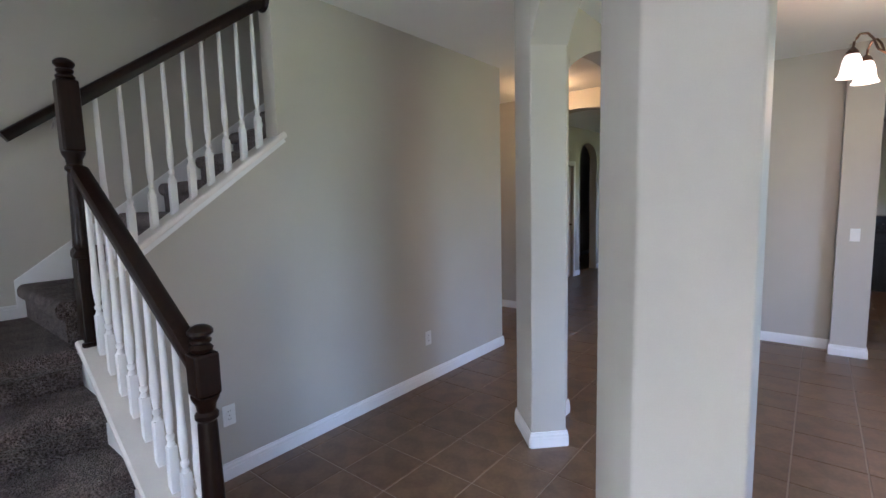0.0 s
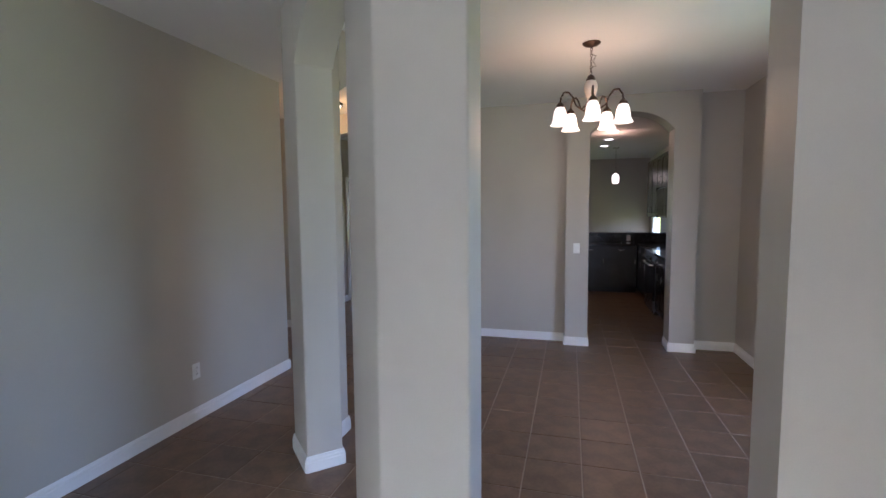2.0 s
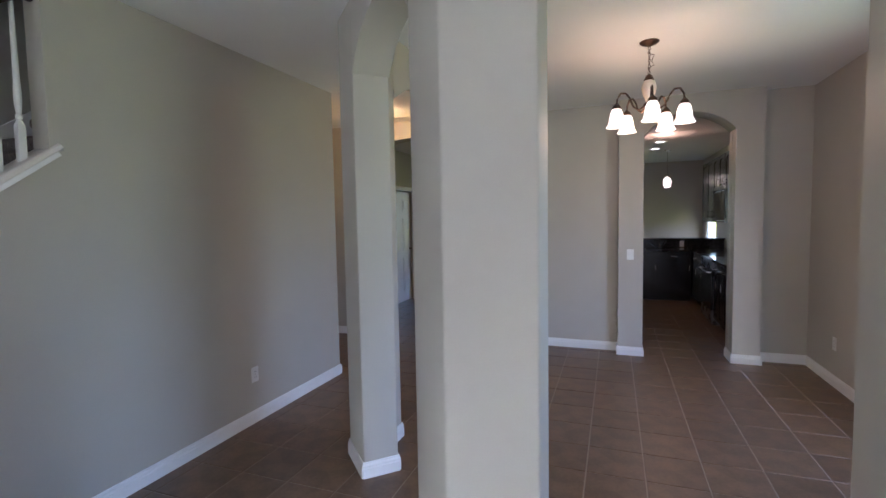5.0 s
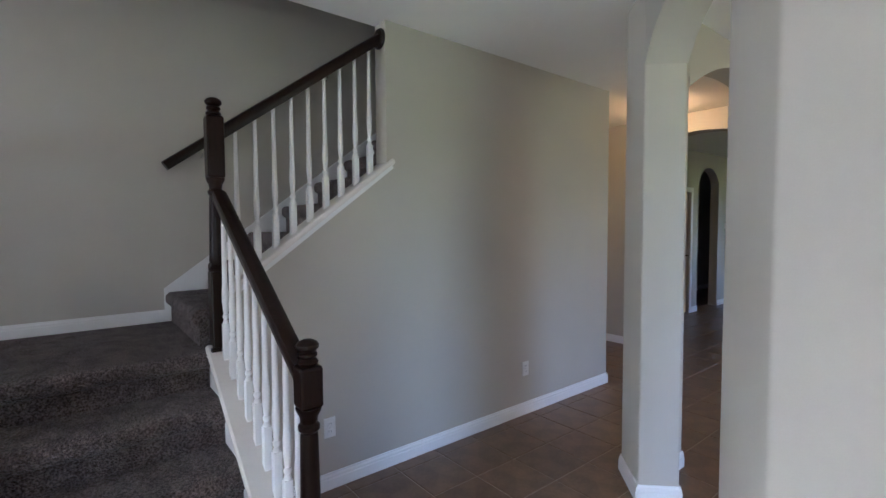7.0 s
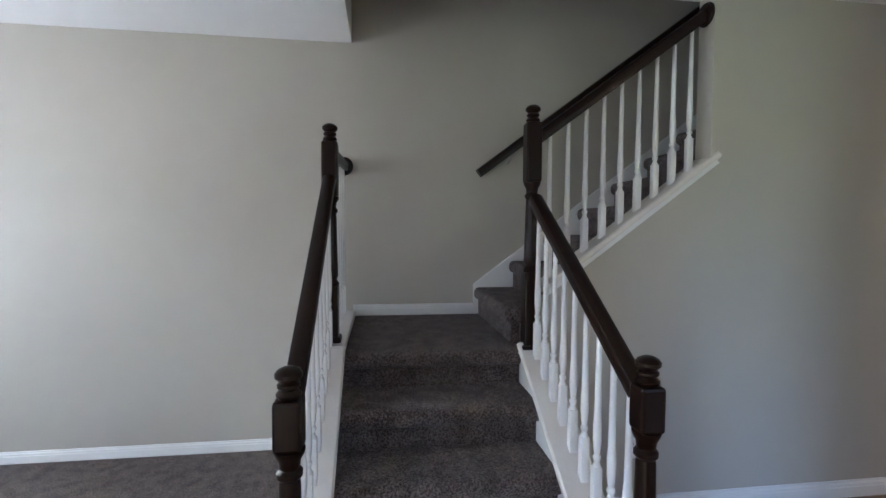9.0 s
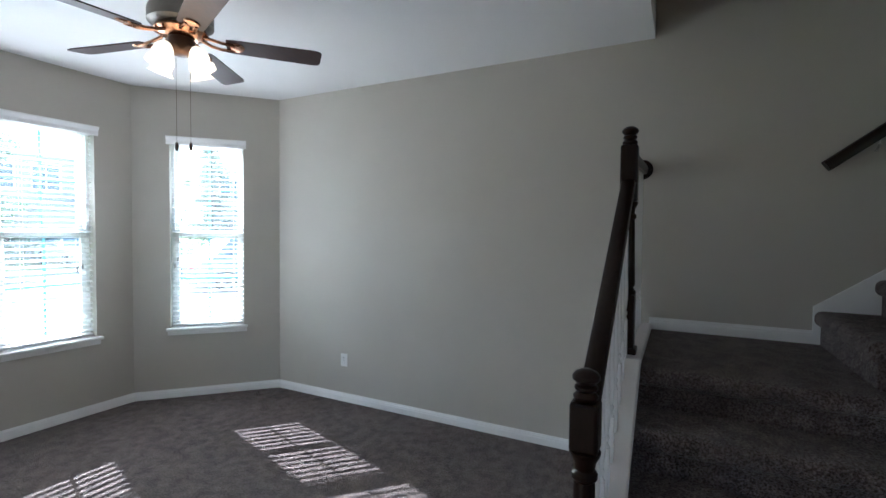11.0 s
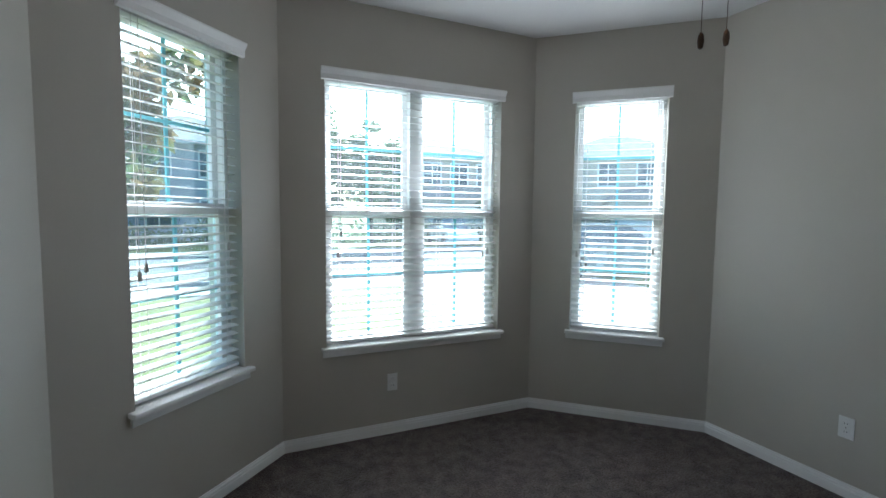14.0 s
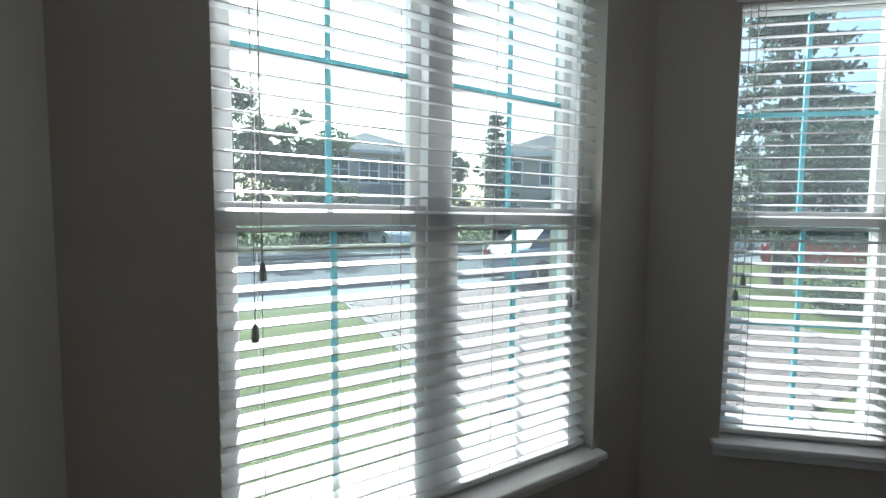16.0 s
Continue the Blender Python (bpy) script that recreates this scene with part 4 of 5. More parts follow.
BASE = 146.0
for i in range(5):
    yaw = BASE - 180 + 172 + 72 * i
    m = pose(0, 0, -0.235, 0, 0, yaw) @ pose(0, 0, 0, -11, 0, 0)
    bl = bmesh.new()
    outline = [(0.20, -0.052), (0.23, -0.058), (0.62, -0.068), (0.65, -0.062), (0.66, -0.045), (0.66, 0.045), (0.65, 0.062), (0.62, 0.068), (0.23, 0.058), (0.20, 0.052)]
    lo = [bl.verts.new(m @ Vector((x, y, -0.003))) for x, y in outline]
    hi = [bl.verts.new(m @ Vector((x, y, 0.003))) for x, y in outline]
    bl.faces.new(lo[::-1]), bl.faces.new(hi)
    for k in range(len(outline)):
        bl.faces.new((lo[k], lo[(k + 1) % 10], hi[(k + 1) % 10], hi[k]))
    b = part("blade", bl, BLADE, fan, "walnut brown fan blade")
    ir = bmesh.new()
    tube(ir, [m @ Vector(q) for q in ((0.09, -0.02, 0.02), (0.13, -0.03, 0.005), (0.18, -0.03, -0.006), (0.24, -0.022, -0.008))], 0.008, 8)
    tube(ir, [m @ Vector(q) for q in ((0.09, 0.02, 0.02), (0.13, 0.03, 0.005), (0.18, 0.03, -0.006), (0.24, 0.022, -0.008))], 0.008, 8)
    lathe(ir, [(0.0, -0.012), (0.03, -0.010), (0.036, -0.004)], 16, m @ Matrix.Translation((0.25, 0, 0)))
    part("blade_iron", ir, COPPER, b, "copper blade bracket", True)
TULIP = [(0.019, 0.0), (0.030, -0.013), (0.042, -0.036), (0.046, -0.058), (0.041, -0.080), (0.046, -0.10), (0.058, -0.112)]
for i in range(4):
    a = radians(BASE + 45 + 90 * i)
    c, s = math.cos(a), math.sin(a)
    arm = part("light_arm", tube(bmesh.new(), [(0.045 * c, 0.045 * s, -0.29), (0.07 * c, 0.07 * s, -0.30), (0.085 * c, 0.085 * s, -0.292)], 0.009, 8), COPPER, fan, "", True)
    m = Matrix.Translation((0.085 * c, 0.085 * s, -0.285)) @ Matrix.Rotation(a, 4, "Z") @ Matrix.Rotation(radians(-24), 4, "Y")
    bm = bmesh.new()
    prof = TULIP + [(r - 0.004, z) for r, z in TULIP[::-1]]
    lathe(bm, prof, 24, m)
    for v in bm.verts:
        q = m.inverted() @ v.co
        if q.z < -0.09:
            k = 1 + 0.07 * math.cos(6 * math.atan2(q.y, q.x))
            v.co = m @ Vector((q.x * k, q.y * k, q.z))
    part("shade", bm, SHADE_FAN, arm, "lit frosted tulip glass shade", True)
for dx, dy, zz in ((0.018, -0.015, -0.735), (-0.033, 0.018, -0.73)):
    ch1 = part("pull_chain", tube(bmesh.new(), [(dx, dy, -0.30), (dx, dy, zz)], 0.0009, 5), BRONZE, fan)
    part("chain_pull", lathe(bmesh.new(), [(0.002, zz + 0.004), (0.007, zz - 0.004), (0.0085, zz - 0.02), (0.006, zz - 0.036), (0.0, zz - 0.04)], 12, Matrix.Translation((dx, dy, 0))), BRONZE, ch1, "dark wooden chain pull", True)
bulb("fan_bulbs", (FX, FY, H - 0.55), 0.34, (1.0, 0.64, 0.34), 0.12)

# ---------------------------------------------------------------- hall light
hl = thing("flush_ceiling_light", (-2.42, 4.89, H), "lit flush dome ceiling light in the hall", "ceiling light")
part("rim", lathe(bmesh.new(), [(0.15, 0.0), (0.15, -0.02), (0.14, -0.025)], 28), BRONZE, hl, "", True)
part("dome", lathe(bmesh.new(), [(0.135, -0.022), (0.12, -0.05), (0.09, -0.075), (0.05, -0.09), (0.0, -0.095)], 28), HALLGLOW, hl, "lit amber glass dome", True)

# ---------------------------------------------------------------- family room door
door = thing("door_1", (-3.56, 7.80, 0), "closed white six-panel interior door", "door")
tagged(door, kind="structure")
part("slab", boxed(-0.02, 0.02, -0.385, 0.385, 0.01, 2.03), TRIM, door)
for y0, y1 in ((-0.30, -0.05), (0.05, 0.30)):
    for z0, z1 in ((0.2, 0.82), (0.95, 1.55), (1.68, 1.9)):
        bm = boxed(0.0205, 0.027, y0, y1, z0, z1)
        box(bm, 0.0265, 0.034, y0 + 0.04, y1 - 0.04, z0 + 0.04, z1 - 0.04, 0.003)
        part("panel", bm, TRIM, door)
part("door_handle", tube(bmesh.new(), [(0.02, 0.33, 0.98), (0.07, 0.33, 0.98), (0.075, 0.25, 0.98)], 0.01, 8), BRONZE, door, "dark lever handle", True)
for y0, y1, z0, z1 in ((7.34, 7.41, 0, 2.12), (8.19, 8.26, 0, 2.12), (7.41, 8.19, 2.04, 2.12)):
    structure("door_casing", boxed(-3.499, -3.482, y0, y1, z0, z1, 0.003), TRIM, "white painted door casing", "trim")
th = part("thermostat", boxed(-3.499, -3.475, 9.62, 9.74, 1.42, 1.52, 0.006), PLATE, None, "small white thermostat on the wall")
tagged(th, category="thermostat")

# ---------------------------------------------------------------- kitchen
def cabinet(x, y, z, yaw, w, d, h, doors, drawer, label, group):
    """A cabinet unit: x across its front, y into its depth."""
    ob = thing("kitchen_cabinet", pose(x, y, z, 0, 0, yaw), label, "cabinet", group)
    kick = 0.1 if drawer else 0.0
    bm = boxed(0.002, w - 0.002, 0.022, d, kick, h)
    if kick:
        box(bm, 0.002, w - 0.002, 0.08, d, 0.0, kick)
    part("body", bm, CABINET, ob)
    top = h - 0.16 if drawer else h - 0.004
    cw = w / doors
    for i in range(doors):
        a, b = i * cw + 0.004, (i + 1) * cw - 0.004
        bm = boxed(a, b, 0.008, 0.021, kick + 0.006, top)
        for q in ((a, a + 0.055, kick + 0.006, top), (b - 0.055, b, kick + 0.006, top), (a + 0.055, b - 0.055, kick + 0.006, kick + 0.061), (a + 0.055, b - 0.055, top - 0.055, top)):
            box(bm, q[0], q[1], 0.0, 0.0085, q[2], q[3])
        box(bm, a + 0.075, b - 0.075, 0.003, 0.0085, kick + 0.085, top - 0.08, 0.002)
        dr = part("door", bm, CABINET, ob)
        hz = top - 0.12 if drawer else kick + 0.12
        part("handle", tube(bmesh.new(), [(b - 0.03, 0.001, hz - 0.045), (b - 0.03, -0.025, hz - 0.045), (b - 0.03, -0.025, hz + 0.045), (b - 0.03, 0.001, hz + 0.045)], 0.005, 8), CHROME, dr, "nickel bar handle", True)
        if drawer:
            dw = part("drawer", boxed(a, b, 0.0, 0.021, top + 0.008, h - 0.012, 0.003), CABINET, ob)
            xm = (a + b) / 2
            part("handle", tube(bmesh.new(), [(xm - 0.045, 0.001, h - 0.085), (xm - 0.045, -0.025, h - 0.085), (xm + 0.045, -0.025, h - 0.085), (xm + 0.045, 0.001, h - 0.085)], 0.005, 8), CHROME, dw, "nickel bar handle", True)
    return ob


CF = 1.39  # front of the east run
for y0, w in ((6.05, 0.6), (6.65, 0.6), (8.05, 0.5), (8.55, 0.55)):
    cabinet(CF, y0 + w, 0, -90, w, 0.60, 0.87, 1 if w < 0.58 else 2, True, "dark espresso base cabinet along the kitchen wall", "base cabinets")
for y0, w in ((6.05, 0.4), (6.45, 0.4), (6.85, 0.41), (8.05, 0.46), (8.51, 0.44)):
    cabinet(1.50, y0 + w, 1.40, -90, w, 0.49, 0.94, 1, False, "dark espresso wall cabinet", "wall cabinets")
cabinet(1.50, 8.05, 1.85, -90, 0.78, 0.49, 0.49, 2, False, "short dark wall cabinet over the microwave", "wall cabinets")
for x0 in (-0.9, -0.3, 0.3):
    cabinet(x0, 9.12, 0, 0, 0.6 if x0 < 0.3 else 1.08, 0.60, 0.87, 2, True, "dark espresso peninsula cabinet", "peninsula cabinets")
for y0, y1 in ((6.03, 7.25), (8.05, 9.08)):
    tagged(part("countertop", boxed(CF - 0.03, 1.995, y0, y1, 0.872, 0.91, 0.004), GRANITE, None, "polished black granite countertop on the base cabinets"), category="countertop")
tagged(part("countertop", boxed(-0.95, 1.995, 9.085, 9.74, 0.872, 0.91, 0.004), GRANITE, None, "polished black granite peninsula top"), category="countertop")
structure("wall_bar", boxed(-0.95, 1.99, 9.745, 9.86, 0.0, 1.045), GRANITE, "low bar wall faced with black granite", "wall")
tagged(part("bar_top", boxed(-1.0, 1.99, 9.70, 10.1, 1.046, 1.085, 0.004), GRANITE, None, "raised black granite bar top"), category="bar top")
rg = thing("range", pose(CF - 0.03, 8.04, 0, 0, 0, -90), "black and stainless electric range between the cabinets", "range")
part("body", boxed(0.0, 0.77, 0.03, 0.60, 0.0, 0.895), STEEL, rg)
part("oven_door", boxed(0.01, 0.76, 0.0, 0.029, 0.2, 0.76, 0.004), BLACKGLASS, rg, "black glass oven door")
part("drawer", boxed(0.01, 0.76, 0.005, 0.029, 0.03, 0.185, 0.004), STEEL, rg)
part("control_strip", boxed(0.0, 0.77, 0.0, 0.029, 0.775, 0.895, 0.004), STEEL, rg)
part("handle", tube(bmesh.new(), [(0.05, 0.0, 0.72), (0.05, -0.045, 0.72), (0.72, -0.045, 0.72), (0.72, 0.0, 0.72)], 0.011, 8), CHROME, rg, "", True)
part("cooktop", boxed(0.0, 0.77, 0.03, 0.60, 0.896, 0.912, 0.003), BLACKGLASS, rg, "black glass cooktop")
mw = thing("microwave", pose(1.50, 8.04, 1.42, 0, 0, -90), "black and steel microwave over the range", "microwave")
part("body", boxed(0.0, 0.77, 0.02, 0.39, 0.0, 0.425), STEEL, mw)
part("door", boxed(0.005, 0.56, 0.0, 0.019, 0.01, 0.415, 0.003), BLACKGLASS, mw, "black glass door")
part("control_panel", boxed(0.57, 0.765, 0.0, 0.019, 0.01, 0.415, 0.003), BLACKGLASS, mw)
for x, y in ((0.834, 7.816), (0.829, 8.70), (0.813, 9.54)):
    rl = thing("recessed_light", (x, y, H), "lit recessed ceiling light with white trim", "ceiling light", "kitchen recessed lights")
    part("trim_ring", lathe(bmesh.new(), [(0.095, 0.0), (0.095, -0.005), (0.075, -0.008), (0.07, -0.002)], 24), TRIM, rl, "", True)
    part("lens", lathe(bmesh.new(), [(0.07, -0.003), (0.04, -0.005), (0.0, -0.006)], 24), CANLIGHT, rl, "lit lens", True)
pd = thing("pendant_light", (1.05, 9.86, H), "lit pendant lamp with a small frosted shade over the bar", "pendant light")
part("canopy", lathe(bmesh.new(), [(0.06, 0.0), (0.055, -0.015), (0.01, -0.022), (0.0, -0.022)], 20), CHROME, pd, "", True)
part("rod", tube(bmesh.new(), [(0, 0, -0.02), (0, 0, -0.50)], 0.005, 8), CHROME, pd)
part("shade", lathe(bmesh.new(), [(0.02, -0.50), (0.055, -0.53), (0.072, -0.58), (0.066, -0.66), (0.05, -0.70), (0.045, -0.70), (0.06, -0.655), (0.0, -0.60)], 20), PENDANT, pd, "lit frosted shade", True)
plate("outlet", on_wall(1.3, 9.745, 0.98, 180), "outlet", "white duplex outlet on the bar wall")

# ---------------------------------------------------------------- outdoors
GZ = -0.22
structure("ground", boxed(-400, 400, -600, -4.66, GZ - 0.3, GZ), GRASS, "sunlit green lawn reaching to the distance", "ground")
structure("ground", boxed(-400, 400, -4.66, 400, GZ - 0.3, GZ - 0.02), GRASS, "ground round the house", "ground")
structure("road", boxed(-200, 200, -20.5, -13.4, GZ + 0.004, GZ + 0.012), ASPHALT, "grey asphalt street", "road")
structure("kerb", boxed(-200, 200, -13.4, -13.22, GZ, GZ + 0.11, 0.02), CONCRETE, "pale concrete kerb", "kerb")
structure("kerb", boxed(-200, 200, -20.68, -20.5, GZ, GZ + 0.11, 0.02), CONCRETE, "pale concrete kerb", "kerb")
structure("pavement", boxed(-200, 200, -13.22, -11.9, GZ, GZ + 0.02), CONCRETE, "pale concrete pavement along the street", "pavement")
structure("pavement", boxed(-200, 200, -23.6, -22.2, GZ, GZ + 0.02), CONCRETE, "pale concrete pavement across the street", "pavement")
structure("garden_bed", prism(bmesh.new(), [(-2.9, -4.7), (-2.2, -5.9), (0.2, -6.1), (2.2, -5.2), (2.4, -4.0), (0.5, -3.9), (-0.6, -4.75)], GZ, GZ + 0.035), MULCH, "brown mulch garden bed under the bay", "garden bed")
structure("driveway", prism(bmesh.new(), [(-2.95, -4.9), (-9.3, -4.9), (-9.6, -11.9), (-4.05, -11.9)], GZ, GZ + 0.015), GROUT, "sand-jointed driveway base", "driveway")
structure("driveway_apron", prism(bmesh.new(), [(-4.05, -11.9), (-9.6, -11.9), (-10.2, -13.22), (-3.4, -13.22)], GZ, GZ + 0.026), CONCRETE, "pale concrete driveway apron", "driveway")


def hip_roof(x0, x1, y0, y1, z, pitch, over=0.5):
    x0, x1, y0, y1 = x0 - over, x1 + over, y0 - over, y1 + over
    d = min(x1 - x0, y1 - y0) / 2
    zt = z + d * pitch
    bm = bmesh.new()
    b = [bm.verts.new(q) for q in ((x0, y0, z), (x1, y0, z), (x1, y1, z), (x0, y1, z))]
    if x1 - x0 >= y1 - y0:
        t = [bm.verts.new((x0 + d, (y0 + y1) / 2, zt)), bm.verts.new((x1 - d, (y0 + y1) / 2, zt))]
        fs = ((b[0], b[1], t[1], t[0]), (b[1], b[2], t[1]), (b[2], b[3], t[0], t[1]), (b[3], b[0], t[0]))
    else:
        t = [bm.verts.new(((x0 + x1) / 2, y0 + d, zt)), bm.verts.new(((x0 + x1) / 2, y1 - d, zt))]
        fs = ((b[0], b[1], t[0]), (b[1], b[2], t[1], t[0]), (b[2], b[3], t[1]), (b[3], b[0], t[0], t[1]))
    for f in fs:
        bm.faces.new(f)
    bm.faces.new(b[::-1])
    return bm


def house(x, y, yaw, w, d, storeys, mat, label, garage=True):
    """A suburban house, its front towards +y of its own frame."""
    ob = thing("house", pose(x, y, GZ, 0, 0, yaw), label, "house", "houses across the street")
    h = 2.9 * storeys
    part("wall", boxed(-w / 2, w / 2, -d, 0, 0, h), mat, ob)
    part("roof", hip_roof(-w / 2, w / 2, -d, 0, h, 0.42), ROOF, ob, "brown shingle hip roof")
    part("fascia", boxed(-w / 2 - 0.5, w / 2 + 0.5, -d - 0.5, 0.5, h - 0.16, h - 0.002), TRIM, ob)
    gw = 0.0
    if garage:
        gw = 5.4
        part("garage_block", boxed(-w / 2, -w / 2 + gw + 1.0, 0, 2.2, 0, 2.8), mat, ob)
        part("roof", hip_roof(-w / 2, -w / 2 + gw + 1.0, -1.0, 2.2, 2.8, 0.42, 0.4), ROOF, ob, "brown shingle garage roof")
        bm = boxed(-w / 2 + 0.5, -w / 2 + 0.5 + gw, 2.2, 2.25, 0.02, 2.2)
        for k in range(4):
            box(bm, -w / 2 + 0.55, -w / 2 + 0.45 + gw, 2.25, 2.275, 0.07 + 0.54 * k, 0.53 + 0.54 * k)
        part("garage_door", bm, GARAGE, ob, "white panelled garage door")
    for s in range(storeys):
        n = 4
        for k in range(n):
            xc = -w / 2 + w * (k + 0.5) / n
            if s == 0 and garage and xc < -w / 2 + gw + 1.4:
                continue
            fr = bmesh.new()
            z0, ww, hh = 0.9 + 2.9 * s, 1.2, 1.45
            for q in ((-ww / 2 - 0.1, -ww / 2, z0 - 0.1, z0 + hh + 0.1), (ww / 2, ww / 2 + 0.1, z0 - 0.1, z0 + hh + 0.1), (-ww / 2, ww / 2, z0 + hh, z0 + hh + 0.1), (-ww / 2, ww / 2, z0 - 0.1, z0), (-0.03, 0.03, z0, z0 + hh), (-ww / 2, ww / 2, z0 + hh / 2 - 0.03, z0 + hh / 2 + 0.03)):
                box(fr, xc + q[0], xc + q[1], 0.002, 0.06, q[2], q[3])
            win = part("window", fr, TRIM, ob, "white framed window")
            part("pane", boxed(xc - ww / 2, xc + ww / 2, 0.003, 0.02, z0, z0 + hh), FARGLASS, win)
    part("front_door", boxed(w / 2 - 1.4, w / 2 - 0.4, 0.002, 0.06, 0.1, 2.2), WOOD, ob)
    return ob


house(-14.2, -31.5, -6, 8.0, 9, 2, STUCCO_A, "two-storey tan stucco house with hip roof")
house(-24.8, -25.2, -34, 10, 9, 2, STUCCO_C, "two-storey cream stucco house with hip roof")
house(2.0, -32.5, 4, 11, 10, 2, STUCCO_B, "two-storey grey stucco house with hip roof", False)
house(10.5, -29.5, 12, 12, 10, 2, STUCCO_B, "two-storey blue-grey stucco house behind a magnolia")
house(-47.0, -16.0, -62, 13, 10, 2, STUCCO_A, "two-storey tan stucco house far down the street", False)


def leaf_mesh(name, spots, size, mat, rng, flat=0.5):
    """Many small bent leaves at the given places, as one mesh."""
    n = len(spots)
    c = np.array(spots)
    a, b = rng.normal(size=(n, 3)), rng.normal(size=(n, 3))
    b[:, 2] *= flat
    a /= np.linalg.norm(a, axis=1)[:, None]
    b -= (a * b).sum(1)[:, None] * a
    b /= np.linalg.norm(b, axis=1)[:, None] + 1e-9
    s = size * rng.uniform(0.6, 1.4, n)[:, None]
    v = np.stack([c - a * s, c - b * s * 0.45, c + a * s, c + b * s * 0.45], 1).reshape(-1, 3)
    me = bpy.data.meshes.new(name)
    me.from_pydata(v.tolist(), [], [[4 * i, 4 * i + 1, 4 * i + 2, 4 * i + 3] for i in range(n)])
    me.materials.append(mat)
    return new(name, me)


def limbs(rng, height, crown_z, reach, count, lean=0.0):
    bm = bmesh.new()
    tube(bm, [(0, 0, -0.1), (0.02, 0.03, height * 0.25), (lean * 0.5, 0.04, height * 0.55), (lean, 0, height * 0.92)], [0.035 * height ** 0.8, 0.028 * height ** 0.8, 0.018 * height ** 0.8, 0.02], 9)
    tips = []
    for i in range(count):
        z = crown_z + (height * 0.85 - crown_z) * (i + rng.uniform(0, 0.6)) / count
        ang = 2.4 * i + rng.uniform(-0.4, 0.4)
        r = reach * rng.uniform(0.6, 1.0) * (1.15 - 0.6 * (z - crown_z) / max(height - crown_z, 0.1))
        tip = (r * math.cos(ang), r * math.sin(ang), z + r * rng.uniform(0.15, 0.5))
        tube(bm, [(0, 0, z - 0.2), (tip[0] * 0.5, tip[1] * 0.5, z + (tip[2] - z) * 0.35), tip], [0.010 * height, 0.006 * height, 0.006], 6)
        tips.append(tip)
    return bm, tips


def broad_tree(x, y, height, crown_z, reach, leaves, size, mat, label, seed):
    rng = np.random.default_rng(seed)
    ob = thing("tree", (x, y, GZ), label, "tree")
    bm, tips = limbs(rng, height, crown_z, reach, 16)
    part("trunk", bm, BARK, ob, "grey-brown trunk with limbs", True)
    spots = []
    clumps = []
    for t in tips:
        for k in range(4):
            f = rng.uniform(0.35, 1.05)
            clumps.append((np.array([t[0] * f, t[1] * f, crown_z + (t[2] - crown_z) * min(1.0, f + 0.1)]) + rng.normal(size=3) * reach * 0.13, reach * rng.uniform(0.10, 0.24)))
    clumps.append((np.array([0, 0, height * 0.95]), reach * 0.2))
    for i in range(leaves):
        c, r = clumps[rng.integers(len(clumps))]
        d = rng.normal(size=3)
        d *= r * rng.uniform(0.3, 1.0) ** 0.5 / np.linalg.norm(d)
        spots.append(c + d * (1, 1, 0.75))
    crown = leaf_mesh("crown", spots, size, mat, rng)
    crown.parent = ob
    return ob


def conifer(x, y, height, reach, leaves, label, seed):
    rng = np.random.default_rng(seed)
    ob = thing("tree", (x, y, GZ), label, "tree")
    bm = tube(bmesh.new(), [(0, 0, -0.1), (0, 0, height * 0.5), (0, 0, height)], [0.16, 0.1, 0.01], 9)
    spots, whorls = [], int(height * 2.2)
    for w in range(whorls):
        z = 1.3 + (height - 1.5) * w / whorls
        r = reach * (1 - (z - 1.3) / (height - 1.2)) ** 0.8 + 0.12
        for b in range(7):
            ang = rng.uniform(0, 6.28)
            rr = r * rng.uniform(0.55, 1.1)
            tip = np.array([rr * math.cos(ang), rr * math.sin(ang), z - 0.12 * rr + 0.25 * rr * rng.uniform(-0.3, 0.8)])
            tube(bm, [(0, 0, z), tuple(tip * (0.6, 0.6, 0) + (0, 0, z)), tuple(tip)], [0.025, 0.015, 0.004], 5)
            for k in range(max(3, leaves // (whorls * 7))):
                f = rng.uniform(0.15, 1.05)
                base = np.array([tip[0] * f, tip[1] * f, z + (tip[2] - z) * f])
                spots.append(base + rng.normal(size=3) * (0.13, 0.13, 0.07))
    part("trunk", bm, BARK, ob, "straight brown trunk with whorled limbs", True)
    crown = leaf_mesh("crown", spots, 0.11, LEAF_P, rng, 0.3)
    crown.parent = ob
    return ob


broad_tree(-7.4, -26.5, 6.8, 1.7, 2.8, 17000, 0.10, LEAF, "dark green oak on the far lawn", 3)
broad_tree(-4.5, -28.0, 8.2, 1.9, 3.0, 18000, 0.11, LEAF, "large dark green oak across the street", 4)
broad_tree(-30.0, -22.0, 6.6, 2.0, 3.2, 12000, 0.12, LEAF, "green oak beside a cream house", 5)
broad_tree(6.5, -27.0, 9.0, 2.2, 4.0, 9000, 0.17, LEAF, "dark green oak beyond the lawn", 6)
broad_tree(1.2, -6.7, 5.4, 1.75, 1.6, 5200, 0.095, LEAF_M, "magnolia with green and rust-brown leaves near the bay", 7)
broad_tree(-16.7, -27.6, 7.0, 1.6, 1.8, 11000, 0.10, LEAF, "upright green oak beside the tan house", 14)
conifer(-27.9, -24.2, 6.1, 1.4, 5000, "young conifer before a cream house", 15)
conifer(-20.2, -27.2, 8.6, 1.9, 7000, "slender dark conifer on the far lawn", 8)
conifer(-14.6, -8.7, 8.6, 2.5, 9500, "tall conifer on the lawn beside the driveway", 9)
